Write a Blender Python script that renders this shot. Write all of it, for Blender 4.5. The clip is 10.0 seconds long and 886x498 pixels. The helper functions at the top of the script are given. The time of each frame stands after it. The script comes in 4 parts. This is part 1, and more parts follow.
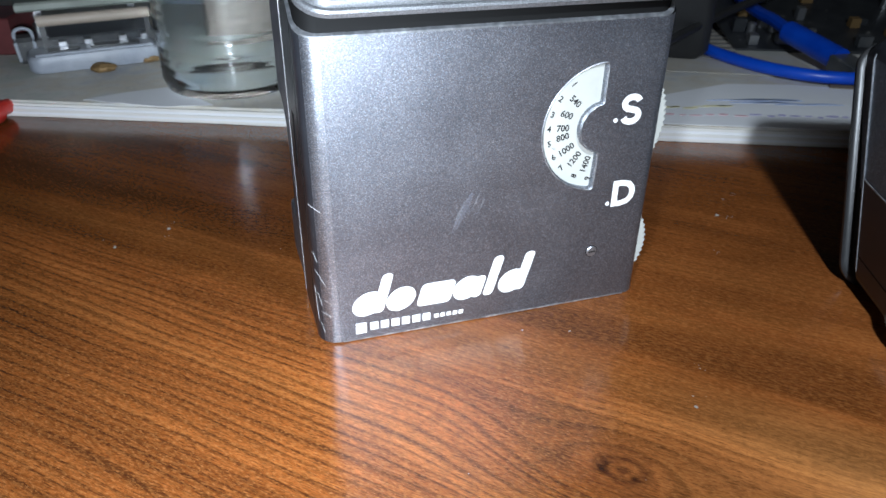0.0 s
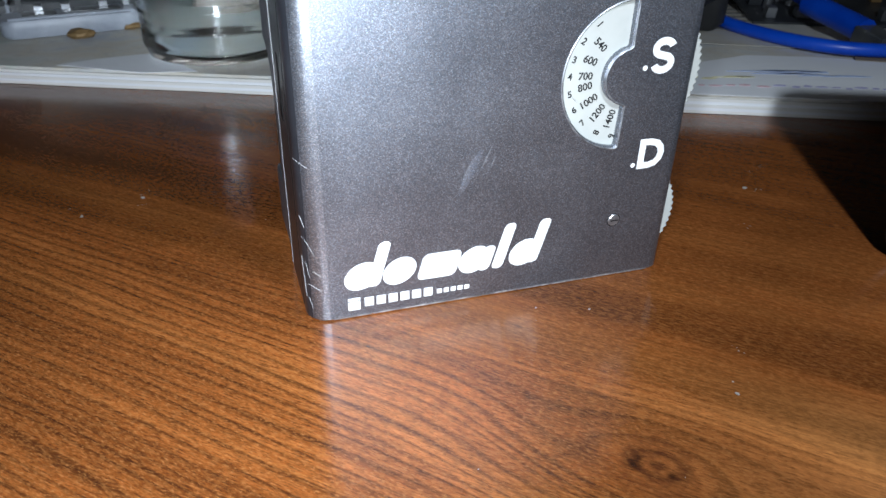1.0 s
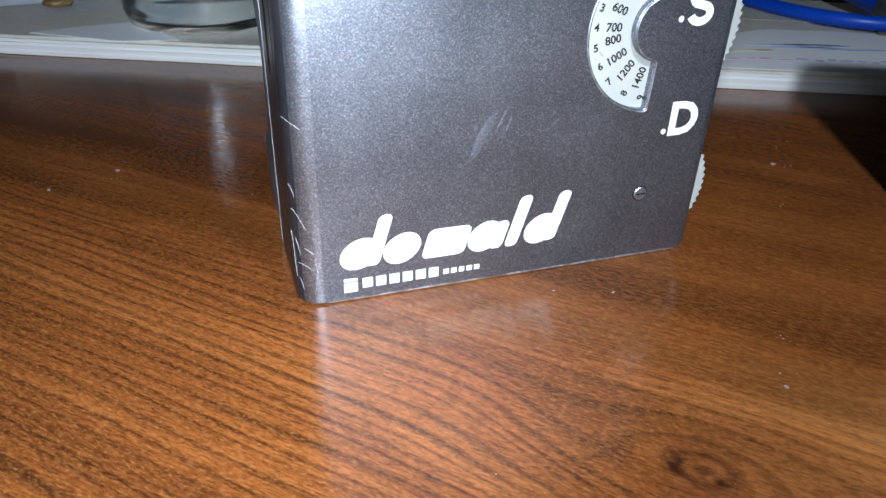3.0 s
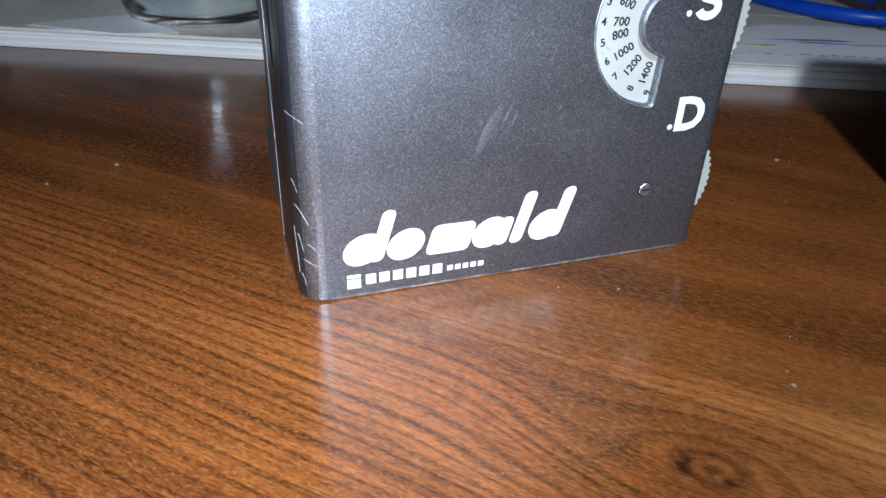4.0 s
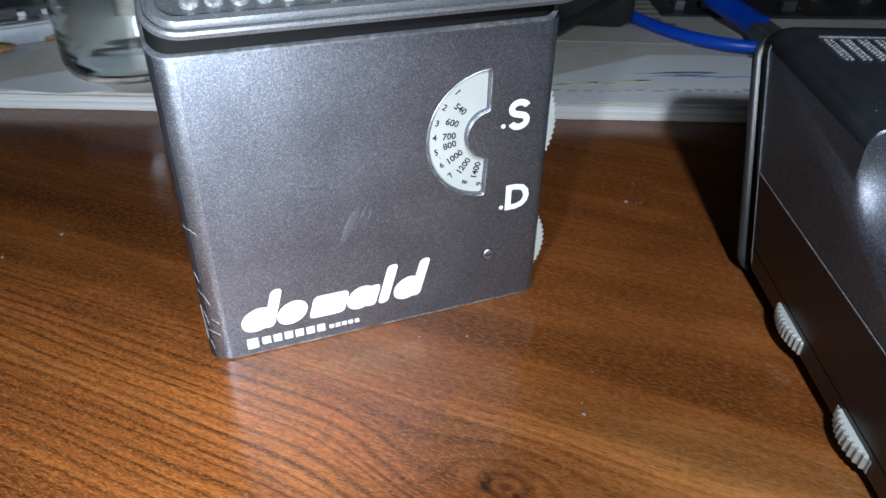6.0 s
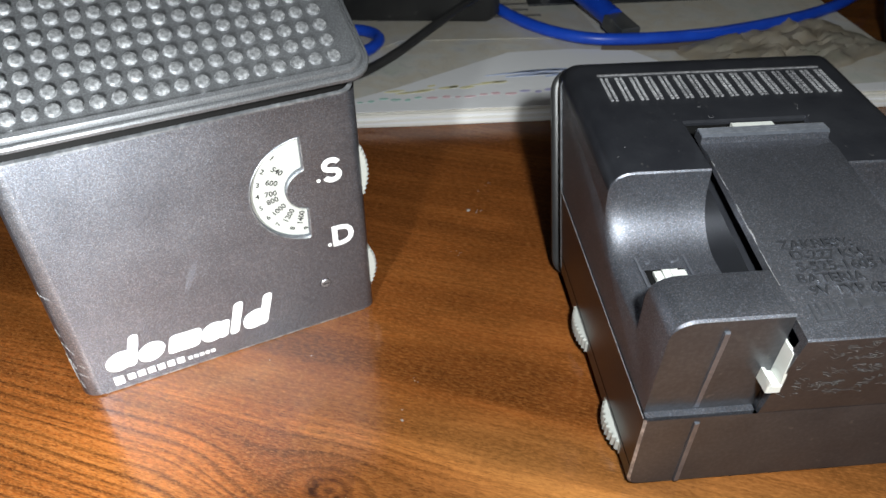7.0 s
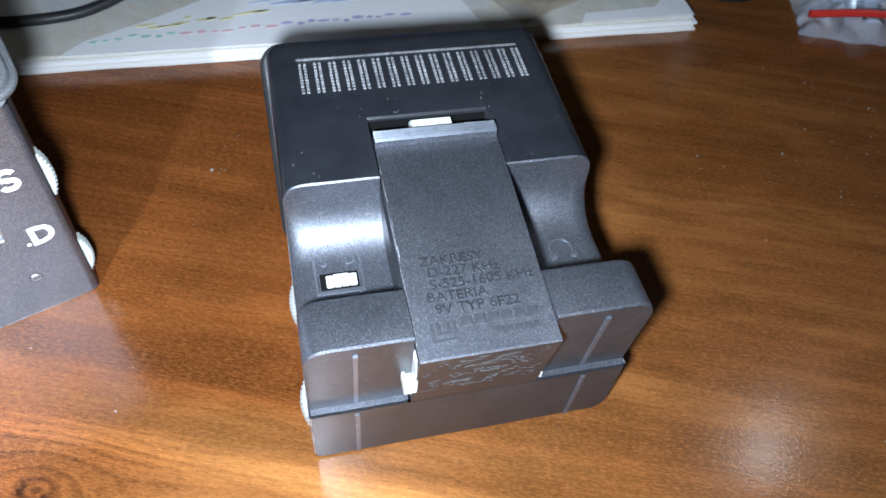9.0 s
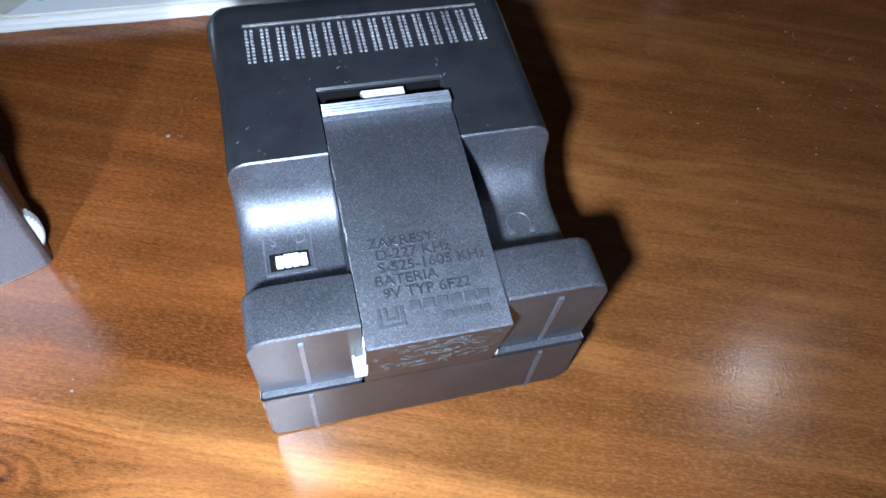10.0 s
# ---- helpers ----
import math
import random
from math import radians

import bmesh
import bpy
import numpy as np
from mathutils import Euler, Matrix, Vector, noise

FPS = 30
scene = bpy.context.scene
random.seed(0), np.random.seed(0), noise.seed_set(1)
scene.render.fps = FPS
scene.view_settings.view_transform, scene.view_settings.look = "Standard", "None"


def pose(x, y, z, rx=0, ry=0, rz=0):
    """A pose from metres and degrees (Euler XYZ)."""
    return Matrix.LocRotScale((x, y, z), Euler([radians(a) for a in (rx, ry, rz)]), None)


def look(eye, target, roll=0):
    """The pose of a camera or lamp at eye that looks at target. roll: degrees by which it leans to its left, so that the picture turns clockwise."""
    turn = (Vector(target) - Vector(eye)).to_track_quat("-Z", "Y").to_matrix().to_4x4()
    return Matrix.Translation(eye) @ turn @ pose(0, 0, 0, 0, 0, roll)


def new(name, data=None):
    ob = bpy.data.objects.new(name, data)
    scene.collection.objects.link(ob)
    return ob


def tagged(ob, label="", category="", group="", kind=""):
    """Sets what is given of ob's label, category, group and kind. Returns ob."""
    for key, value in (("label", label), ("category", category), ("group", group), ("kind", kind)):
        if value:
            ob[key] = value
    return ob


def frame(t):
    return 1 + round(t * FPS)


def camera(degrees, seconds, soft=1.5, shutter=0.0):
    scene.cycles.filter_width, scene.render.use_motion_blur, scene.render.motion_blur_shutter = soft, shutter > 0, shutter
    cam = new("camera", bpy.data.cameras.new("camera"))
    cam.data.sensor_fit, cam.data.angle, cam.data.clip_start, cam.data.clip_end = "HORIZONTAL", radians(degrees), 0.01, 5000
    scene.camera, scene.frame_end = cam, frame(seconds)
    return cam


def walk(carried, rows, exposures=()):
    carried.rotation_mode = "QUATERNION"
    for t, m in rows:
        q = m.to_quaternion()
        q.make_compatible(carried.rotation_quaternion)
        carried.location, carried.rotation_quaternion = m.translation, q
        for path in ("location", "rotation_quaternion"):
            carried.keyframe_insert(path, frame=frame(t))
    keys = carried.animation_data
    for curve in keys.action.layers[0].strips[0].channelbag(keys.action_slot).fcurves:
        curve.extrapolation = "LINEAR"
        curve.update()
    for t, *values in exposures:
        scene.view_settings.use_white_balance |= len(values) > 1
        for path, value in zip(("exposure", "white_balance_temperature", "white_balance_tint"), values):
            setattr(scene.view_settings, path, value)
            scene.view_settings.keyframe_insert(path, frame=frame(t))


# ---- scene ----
cam = camera(63.25, 10.0)
cam.data.dof.use_dof, cam.data.dof.focus_distance, cam.data.dof.aperture_fstop = True, 0.156, 48.0
PATH = [
    (0, (-0.01965, -0.14862, 0.11456), (0.5101, 1.4972, -0.8907), 0.73),
    (0.5, (-0.01756, -0.13857, 0.10417), (0.5218, 1.5007, -0.9067), 1.37),
    (1, (-0.01669, -0.13333, 0.09803), (0.5224, 1.5014, -0.9204), 1.25),
    (1.5, (-0.01490, -0.12909, 0.09258), (0.5130, 1.5063, -0.9305), 1.03),
    (2, (-0.01586, -0.12308, 0.08919), (0.5201, 1.5040, -0.9430), 1.44),
    (2.5, (-0.01486, -0.12073, 0.08633), (0.5325, 1.5021, -0.9466), 1.62),
    (4, (-0.01615, -0.11744, 0.08532), (0.5456, 1.4888, -0.9656), 2.13),
    (4.5, (-0.01556, -0.11755, 0.08352), (0.5367, 1.4973, -0.9593), 1.72),
    (5, (-0.01650, -0.11928, 0.08507), (0.5359, 1.4949, -0.9586), 1.57),
    (5.5, (-0.00895, -0.13122, 0.10259), (0.5623, 1.4622, -0.9625), 0.18),
    (5.7, (-0.00551, -0.13676, 0.11332), (0.5887, 1.4330, -0.9742), 1.07),
    (6.8, (0.02225, -0.16163, 0.15464), (0.6935, 1.2772, -1.0616), -0.59),
    (7, (0.02912, -0.16671, 0.16345), (0.7188, 1.2359, -1.0843), -0.26),
    (7.5, (0.05230, -0.17569, 0.17090), (0.7488, 1.0905, -1.2117), 0.26),
    (8, (0.07322, -0.17630, 0.18674), (0.8245, 0.9960, -1.2490), 2.72),
    (8.5, (0.08332, -0.17645, 0.19695), (0.8340, 0.8679, -1.3347), 5.79),
    (9, (0.08896, -0.17567, 0.20370), (0.8895, 0.8136, -1.3392), 6.43),
    (9.5, (0.09563, -0.17122, 0.20689), (0.8566, 0.7656, -1.3878), 6.50),
    (10, (0.10494, -0.17218, 0.20726), (0.8427, 0.6893, -1.4401), 6.97),
]
walk(cam, [(t, look(eye, target, roll)) for t, eye, target, roll in PATH], [(0, 0.06, 6000, 10), (1, -0.12, 6000, 10), (2.5, -0.10, 5950, 10), (4, -0.24, 5800, 10), (4.5, -0.24, 5850, 10), (5.5, -0.41, 5700, 10), (7, 0.29, 6900, 10), (7.5, 0.48, 6950, 10), (8, 0.69, 6250, 10), (9, 1.02, 5800, 10), (9.5, 1.04, 5500, 10), (10, 1.05, 5450, 10)])

# ---- world, lamps, exposure ----
W = bpy.data.worlds.new("room_air")
scene.world = W
W.use_nodes = True
W.node_tree.nodes["Background"].inputs[0].default_value = (0.62, 0.70, 0.85, 1)
W.node_tree.nodes["Background"].inputs[1].default_value = 0.02


def point_lamp(name, at, watts, radius, colour):
    data = bpy.data.lights.new(name, "POINT")
    data.energy, data.shadow_soft_size, data.color = watts, radius, colour
    ob = new(name, data)
    ob.location = at
    return ob


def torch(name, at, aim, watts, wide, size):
    """A fixed stand-in for the phone's torch: a small white beam that thins out to the side."""
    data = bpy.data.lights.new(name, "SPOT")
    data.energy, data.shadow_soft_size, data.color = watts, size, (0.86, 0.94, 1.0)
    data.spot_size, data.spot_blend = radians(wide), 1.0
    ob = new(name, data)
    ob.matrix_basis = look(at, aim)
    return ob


# two fixed lamps, both always on, stand in for one carried torch; plus the room's ceiling bulb
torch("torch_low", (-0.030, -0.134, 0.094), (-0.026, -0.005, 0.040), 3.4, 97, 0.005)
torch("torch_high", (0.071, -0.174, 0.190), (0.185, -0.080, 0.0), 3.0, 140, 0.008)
point_lamp("ceiling_bulb_light", (1.27, -0.065, 1.43), 1.3, 0.042, (1.0, 0.95, 0.88))


# ---- materials ----
def mat(name, colour, rough=0.5, metal=0.0, spec=0.5):
    m = bpy.data.materials.new(name)
    m.use_nodes = True
    b = m.node_tree.nodes["Principled BSDF"]
    b.inputs["Base Color"].default_value = (*colour, 1)
    b.inputs["Roughness"].default_value = rough
    b.inputs["Metallic"].default_value = metal
    b.inputs["Specular IOR Level"].default_value = spec
    return m


def node(m, kind, **values):
    n = m.node_tree.nodes.new(kind)
    for key, value in values.items():
        n.inputs[key.replace("_", " ")].default_value = value
    return n


def link(m, a, b):
    m.node_tree.links.new(a, b)


def bsdf(m):
    return m.node_tree.nodes["Principled BSDF"]


def coords(m, scale=(1, 1, 1), turn=0.0, at=(0, 0, 0)):
    tc = m.node_tree.nodes.new("ShaderNodeTexCoord")
    mp = m.node_tree.nodes.new("ShaderNodeMapping")
    mp.inputs["Scale"].default_value = scale
    mp.inputs["Rotation"].default_value = (0, 0, turn)
    mp.inputs["Location"].default_value = at
    link(m, tc.outputs["Object"], mp.inputs["Vector"])
    return mp.outputs["Vector"]


def noise_tex(m, vec, scale, detail=2.0, rough=0.5, distort=0.0):
    n = node(m, "ShaderNodeTexNoise", Scale=scale, Detail=detail, Roughness=rough, Distortion=distort)
    link(m, vec, n.inputs["Vector"])
    return n.outputs["Fac"]


def ramp(m, fac, stops):
    r = m.node_tree.nodes.new("ShaderNodeValToRGB")
    els = r.color_ramp.elements
    while len(els) < len(stops):
        els.new(0.5)
    for e, (p, c) in zip(els, stops):
        e.position, e.color = p, (*c, 1) if len(c) == 3 else c
    link(m, fac, r.inputs["Fac"])
    return r.outputs["Color"]


def grey(m, fac, stops):
    return ramp(m, fac, [(p, (v, v, v)) for p, v in stops])


def calc(m, op, a, b=None):
    n = m.node_tree.nodes.new("ShaderNodeMath")
    n.operation = op
    for i, v in enumerate((a, b)):
        if v is None:
            continue
        if isinstance(v, (int, float)):
            n.inputs[i].default_value = v
        else:
            link(m, v, n.inputs[i])
    return n.outputs[0]


def mixc(m, fac, a, b, how="MIX"):
    n = m.node_tree.nodes.new("ShaderNodeMix")
    n.data_type, n.blend_type = "RGBA", how
    for i, v in ((0, fac), (6, a), (7, b)):
        if isinstance(v, (int, float)):
            n.inputs[i].default_value = v
        elif isinstance(v, tuple):
            n.inputs[i].default_value = (*v, 1)
        else:
            link(m, v, n.inputs[i])
    return n.outputs[2]


def bump(m, height, strength, distance):
    n = node(m, "ShaderNodeBump", Strength=strength, Distance=distance)
    link(m, height, n.inputs["Height"])
    link(m, n.outputs["Normal"], bsdf(m).inputs["Normal"])


def plastic(name, dark, light, rough, grain, relief, dust=0.25, metal=0.0, spark=0.4):
    """Moulded plastic: fine spark grain, handling smears and a little dust."""
    m = mat(name, dark, rough, metal)
    v = coords(m)
    fine = noise_tex(m, v, grain, 2.0, 0.6)
    wide = noise_tex(m, v, 60, 4.0, 0.6)
    c = mixc(m, grey(m, wide, ((0.35, 0), (0.7, 1))), dark, light)
    c = mixc(m, 1.0, c, grey(m, fine, ((0.30, 1 - spark), (0.50, 1.0), (0.68, 1 + 1.5 * spark))), "MULTIPLY") if metal else c
    specks = grey(m, noise_tex(m, v, grain * 0.35, 2.0), ((0.70, 0), (0.76, 1)))
    c = mixc(m, calc(m, "MULTIPLY", specks, dust), c, (0.32, 0.31, 0.29))
    link(m, c, bsdf(m).inputs["Base Color"])
    link(m, grey(m, wide, ((0.3, rough - 0.015), (0.7, rough + 0.03))), bsdf(m).inputs["Roughness"])
    bump(m, fine, relief, 0.0002)
    return m


def flake_paint(name, dark, light, rough, size, sparkle, relief, metal, dust=0.1):
    """Dark satin metallic paint: tiny flakes, each with its own brightness, faint smears and specks."""
    m = mat(name, dark, rough, metal)
    v = coords(m)
    cells = node(m, "ShaderNodeTexVoronoi", Scale=1 / size)
    link(m, v, cells.inputs["Vector"])
    pick = m.node_tree.nodes.new("ShaderNodeSeparateColor")
    link(m, cells.outputs["Color"], pick.inputs[0])
    flake = pick.outputs[0]
    wide = noise_tex(m, v, 55, 4.0, 0.6)
    blotch = noise_tex(m, v, 700, 3.0, 0.65)
    c = mixc(m, grey(m, wide, ((0.35, 0), (0.7, 1))), dark, light)
    c = mixc(m, 1.0, c, grey(m, flake, ((0.0, 1 - sparkle), (0.55, 1 - 0.25 * sparkle), (0.86, 1 + 0.5 * sparkle), (1.0, 1 + 2.2 * sparkle))), "MULTIPLY")
    c = mixc(m, 1.0, c, grey(m, blotch, ((0.32, 0.95), (0.68, 1.05))), "MULTIPLY")
    tint = ramp(m, pick.outputs[1], ((0.0, (1.08, 0.98, 0.94)), (0.5, (1.0, 1.0, 1.0)), (1.0, (0.93, 1.0, 1.10))))
    c = mixc(m, 1.0, c, tint, "MULTIPLY")
    specks = grey(m, noise_tex(m, v, 1100, 2.0), ((0.71, 0), (0.76, 1)))
    c = mixc(m, calc(m, "MULTIPLY", specks, dust), c, (0.34, 0.33, 0.31))
    link(m, c, bsdf(m).inputs["Base Color"])
    link(m, grey(m, wide, ((0.3, rough - 0.02), (0.7, rough + 0.04))), bsdf(m).inputs["Roughness"])
    bump(m, calc(m, "ADD", calc(m, "MULTIPLY", pick.outputs[2], 0.5), noise_tex(m, v, 0.8 / size, 2.0, 0.6)), relief, 0.00015)
    return m


FRONT = flake_paint("front_paint", (0.217, 0.232, 0.262), (0.262, 0.278, 0.310), 0.385, 0.00016, 0.40, 0.26, 0.88, 0.30)
# lighter copy of the front paint; carries the highlight along the left bend
BEND = flake_paint("lit_bend", (0.290, 0.305, 0.336), (0.352, 0.368, 0.40), 0.36, 0.00020, 0.34, 0.22, 0.90, 0.3)
BACK = plastic("back_plastic", (0.0165, 0.0175, 0.0215), (0.026, 0.0275, 0.032), 0.31, 2400, 0.2, 0.16)
MATTE = flake_paint("cover_plastic", (0.148, 0.156, 0.177), (0.186, 0.195, 0.217), 0.45, 0.00020, 0.38, 0.28, 0.80, 0.40)
# plate plastic twice: lit grey for the standing radio, shaded black for the lying
CAPS = plastic("plate_plastic", (0.164, 0.170, 0.180), (0.206, 0.213, 0.223), 0.40, 2600, 0.25, 0.3, 0.5, 0.25)
SHADED_CAP = plastic("shaded_plate_plastic", (0.022, 0.022, 0.023), (0.034, 0.034, 0.035), 0.33, 2400, 0.2, 0.2)
LATCH = plastic("white_latch", (0.62, 0.64, 0.60), (0.70, 0.71, 0.67), 0.4, 900, 0.1, 0.1)
EDGE = plastic("worn_edge", (0.20, 0.20, 0.21), (0.42, 0.42, 0.43), 0.4, 1200, 0.3, 0.4, 0.4)
WORN = plastic("scuffed_rim", (0.16, 0.155, 0.16), (0.55, 0.55, 0.55), 0.45, 500, 0.4, 0.5, 0.6)
SMOOTH = plastic("smooth_foot_plastic", (0.082, 0.086, 0.096), (0.108, 0.112, 0.122), 0.36, 900, 0.06, 0.2, 0.7, 0.1)
LIP = plastic("scuffed_lip", (0.20, 0.21, 0.225), (0.36, 0.37, 0.385), 0.40, 500, 0.3, 0.4, 0.7, 0.3)
DARK = mat("dark_gap", (0.006, 0.006, 0.006), 0.7, 0.0, 0.15)
CREAM = plastic("cream_plastic", (0.41, 0.42, 0.39), (0.50, 0.505, 0.47), 0.42, 900, 0.1, 0.1)
PAINT = mat("white_print", (0.82, 0.82, 0.80), 0.45)
INK = mat("black_print", (0.02, 0.02, 0.02), 0.5)
STEEL = plastic("screw_steel", (0.30, 0.31, 0.33), (0.40, 0.41, 0.43), 0.34, 900, 0.2, 0.2, 0.85, 0.2)
# lighter than the grips: highlights on the raised switch marks put into colour
LIT_RELIEF = plastic("lit_relief", (0.21, 0.222, 0.250), (0.27, 0.282, 0.312), 0.33, 600, 0.06, 0.1, 0.75, 0.1)
# darker than the cover's own plastic; shaded letter edges put into the colour
TEXT = plastic("shaded_lettering", (0.060, 0.063, 0.071), (0.074, 0.078, 0.088), 0.30, 600, 0.05, 0.1, 0.6, 0.1)
MARK = plastic("smooth_relief", (0.136, 0.144, 0.162), (0.162, 0.170, 0.190), 0.42, 600, 0.05, 0.1, 0.8, 0.1)
SCUFF = flake_paint("scuffed_face", (0.245, 0.268, 0.31), (0.29, 0.313, 0.36), 0.42, 0.00019, 0.32, 0.26, 0.85, 0.25)
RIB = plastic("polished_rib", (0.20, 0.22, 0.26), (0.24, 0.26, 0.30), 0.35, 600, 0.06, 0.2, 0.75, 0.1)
DUSTY = mat("dried_dust", (0.084, 0.082, 0.079), 0.9)
RUBLINE = mat("bare_scratch", (0.50, 0.50, 0.50), 0.5)
SCRATCH = mat("scratch_grey", (0.15, 0.15, 0.16), 0.5)


def wood():
    """Walnut veneer: dark ring lines on one side of the sheet, a plainer sheet beyond, and one knot."""
    m = mat("walnut_veneer", (0.2, 0.09, 0.03), 0.3)
    tc = m.node_tree.nodes.new("ShaderNodeTexCoord")
    mp = m.node_tree.nodes.new("ShaderNodeMapping")
    mp.inputs["Rotation"].default_value = (0, 0, radians(GRAIN))
    link(m, tc.outputs["Object"], mp.inputs["Vector"])
    v = mp.outputs["Vector"]

    def stretched(sx, sy, shift=0.0):
        q = m.node_tree.nodes.new("ShaderNodeMapping")
        q.inputs["Scale"].default_value, q.inputs["Location"].default_value = (sx, sy, 1), (shift, shift * 0.7, 0)
        link(m, v, q.inputs["Vector"])
        return q.outputs["Vector"]

    sep = m.node_tree.nodes.new("ShaderNodeSeparateXYZ")
    link(m, v, sep.inputs[0])
    x, y = sep.outputs[0], sep.outputs[1]
    low = noise_tex(m, stretched(6, 22), 1.0, 2.0, 0.5)
    mid = noise_tex(m, stretched(40, 220, 2), 1.0, 3.0, 0.6)
    dx, dy = calc(m, "SUBTRACT", x, KNOT[0]), calc(m, "SUBTRACT", y, KNOT[1])
    r2 = calc(m, "ADD", calc(m, "MULTIPLY", calc(m, "MULTIPLY", dx, dx), 0.35), calc(m, "MULTIPLY", dy, dy))
    rad = calc(m, "SQRT", r2)
    near = calc(m, "POWER", 2.718, calc(m, "MULTIPLY", r2, -1 / 0.0150 ** 2))
    lift = calc(m, "MULTIPLY", calc(m, "SUBTRACT", rad, dy), near)
    yy = calc(m, "ADD", calc(m, "ADD", y, lift), calc(m, "MULTIPLY", low, 0.012))
    yy = calc(m, "ADD", yy, calc(m, "MULTIPLY", mid, 0.0011))

    def along(kx, ky, shift):
        c = m.node_tree.nodes.new("ShaderNodeCombineXYZ")
        link(m, calc(m, "MULTIPLY", x, kx), c.inputs[0])
        link(m, calc(m, "MULTIPLY", yy, ky), c.inputs[1])
        c.inputs[2].default_value = shift
        return c.outputs[0]

    # ring lines: a saw-tooth across the grain, with years of uneven width
    years = calc(m, "ADD", calc(m, "MULTIPLY", yy, 1 / 0.0030), calc(m, "MULTIPLY", noise_tex(m, along(3, 90, 1.0), 1.0, 2.0), 3.4))
    saw = calc(m, "FRACT", years)
    ring = grey(m, saw, ((0.0, 0.36), (0.18, 0.0), (0.56, 0.08), (0.79, 0.80), (0.91, 1.0), (1.0, 0.52)))
    streak = noise_tex(m, along(10, 700, 3.0), 1.0, 3.0, 0.6)
    ring = calc(m, "MULTIPLY", ring, grey(m, streak, ((0.32, 1.0), (0.66, 0.68))))
    broken = noise_tex(m, along(70, 520, 7.0), 1.0, 3.0, 0.65)
    ring = calc(m, "MULTIPLY", ring, grey(m, broken, ((0.36, 1.0), (0.62, 0.72))))
    zone = calc(m, "ADD", y, calc(m, "MULTIPLY", low, 0.010))
    ringed = ramp(m, calc(m, "ADD", calc(m, "MULTIPLY", zone, 8.0), 0.5), ((0.10, (0.92,) * 3), (0.44, (0.98,) * 3), (0.56, (0.80,) * 3), (0.64, (0.24,) * 3), (0.80, (0.18,) * 3), (1.0, (0.30,) * 3)))
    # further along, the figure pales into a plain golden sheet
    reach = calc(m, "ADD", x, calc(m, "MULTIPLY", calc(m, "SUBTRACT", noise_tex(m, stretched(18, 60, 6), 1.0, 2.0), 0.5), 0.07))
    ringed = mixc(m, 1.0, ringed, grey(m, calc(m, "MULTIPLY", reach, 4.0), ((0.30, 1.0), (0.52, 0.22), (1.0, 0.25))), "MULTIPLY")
    # the golden stops also put near torchlight into the veneer's colour
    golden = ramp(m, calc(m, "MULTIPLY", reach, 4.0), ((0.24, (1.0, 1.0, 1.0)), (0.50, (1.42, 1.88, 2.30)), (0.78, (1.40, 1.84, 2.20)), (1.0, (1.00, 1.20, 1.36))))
    across = calc(m, "ADD", calc(m, "MULTIPLY", zone, 8.0), 0.5)
    calm = calc(m, "MULTIPLY", grey(m, calc(m, "MULTIPLY", reach, 4.0), ((0.28, 1.0), (0.55, 0.40))), grey(m, across, ((0.58, 1.0), (0.70, 0.60))))
    bands = noise_tex(m, along(5, 55, 5.0), 1.0, 2.0, 0.55)
    fine = calc(m, "MULTIPLY", calm, 0.34)
    tone = calc(m, "ADD", calc(m, "MULTIPLY", bands, calc(m, "SUBTRACT", 1.0, fine)), calc(m, "MULTIPLY", streak, fine))
    tone = calc(m, "ADD", calc(m, "MULTIPLY", tone, calc(m, "ADD", 0.35, calc(m, "MULTIPLY", calm, 0.65))), calc(m, "MULTIPLY", calc(m, "SUBTRACT", 1.0, calm), 0.345))
    base = ramp(m, tone, ((0.32, (0.108, 0.0300, 0.0072)), (0.50, (0.212, 0.0620, 0.0136)), (0.68, (0.335, 0.112, 0.0260))))
    # veneer strips by tone; the far ones also dimmed in colour for thin torchlight
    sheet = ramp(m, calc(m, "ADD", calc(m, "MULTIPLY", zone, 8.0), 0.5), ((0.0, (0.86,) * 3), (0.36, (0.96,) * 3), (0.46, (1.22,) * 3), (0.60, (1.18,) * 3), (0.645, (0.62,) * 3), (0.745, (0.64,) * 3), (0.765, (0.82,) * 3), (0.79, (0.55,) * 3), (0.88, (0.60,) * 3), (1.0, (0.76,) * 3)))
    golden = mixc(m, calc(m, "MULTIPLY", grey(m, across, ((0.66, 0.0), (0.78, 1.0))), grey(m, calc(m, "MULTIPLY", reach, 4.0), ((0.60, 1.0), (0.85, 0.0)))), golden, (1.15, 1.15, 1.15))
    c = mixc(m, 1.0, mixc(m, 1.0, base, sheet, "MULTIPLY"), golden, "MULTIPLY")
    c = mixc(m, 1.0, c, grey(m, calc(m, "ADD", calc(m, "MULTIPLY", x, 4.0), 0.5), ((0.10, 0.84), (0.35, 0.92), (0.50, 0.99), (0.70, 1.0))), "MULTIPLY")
    # desk past the strip edge darkened in colour where torchlight is missing
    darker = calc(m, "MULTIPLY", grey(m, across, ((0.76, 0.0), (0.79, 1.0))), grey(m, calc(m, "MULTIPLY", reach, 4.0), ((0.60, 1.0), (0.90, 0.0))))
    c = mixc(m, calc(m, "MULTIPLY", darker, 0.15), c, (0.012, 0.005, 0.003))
    cloud = noise_tex(m, along(26, 70, 9.0), 1.0, 4.0, 0.6, 0.8)
    c = mixc(m, 1.0, c, grey(m, cloud, ((0.30, 0.80), (0.50, 1.0), (0.70, 1.22))), "MULTIPLY")
    mottle = noise_tex(m, stretched(420, 1100, 4), 1.0, 3.0, 0.7)
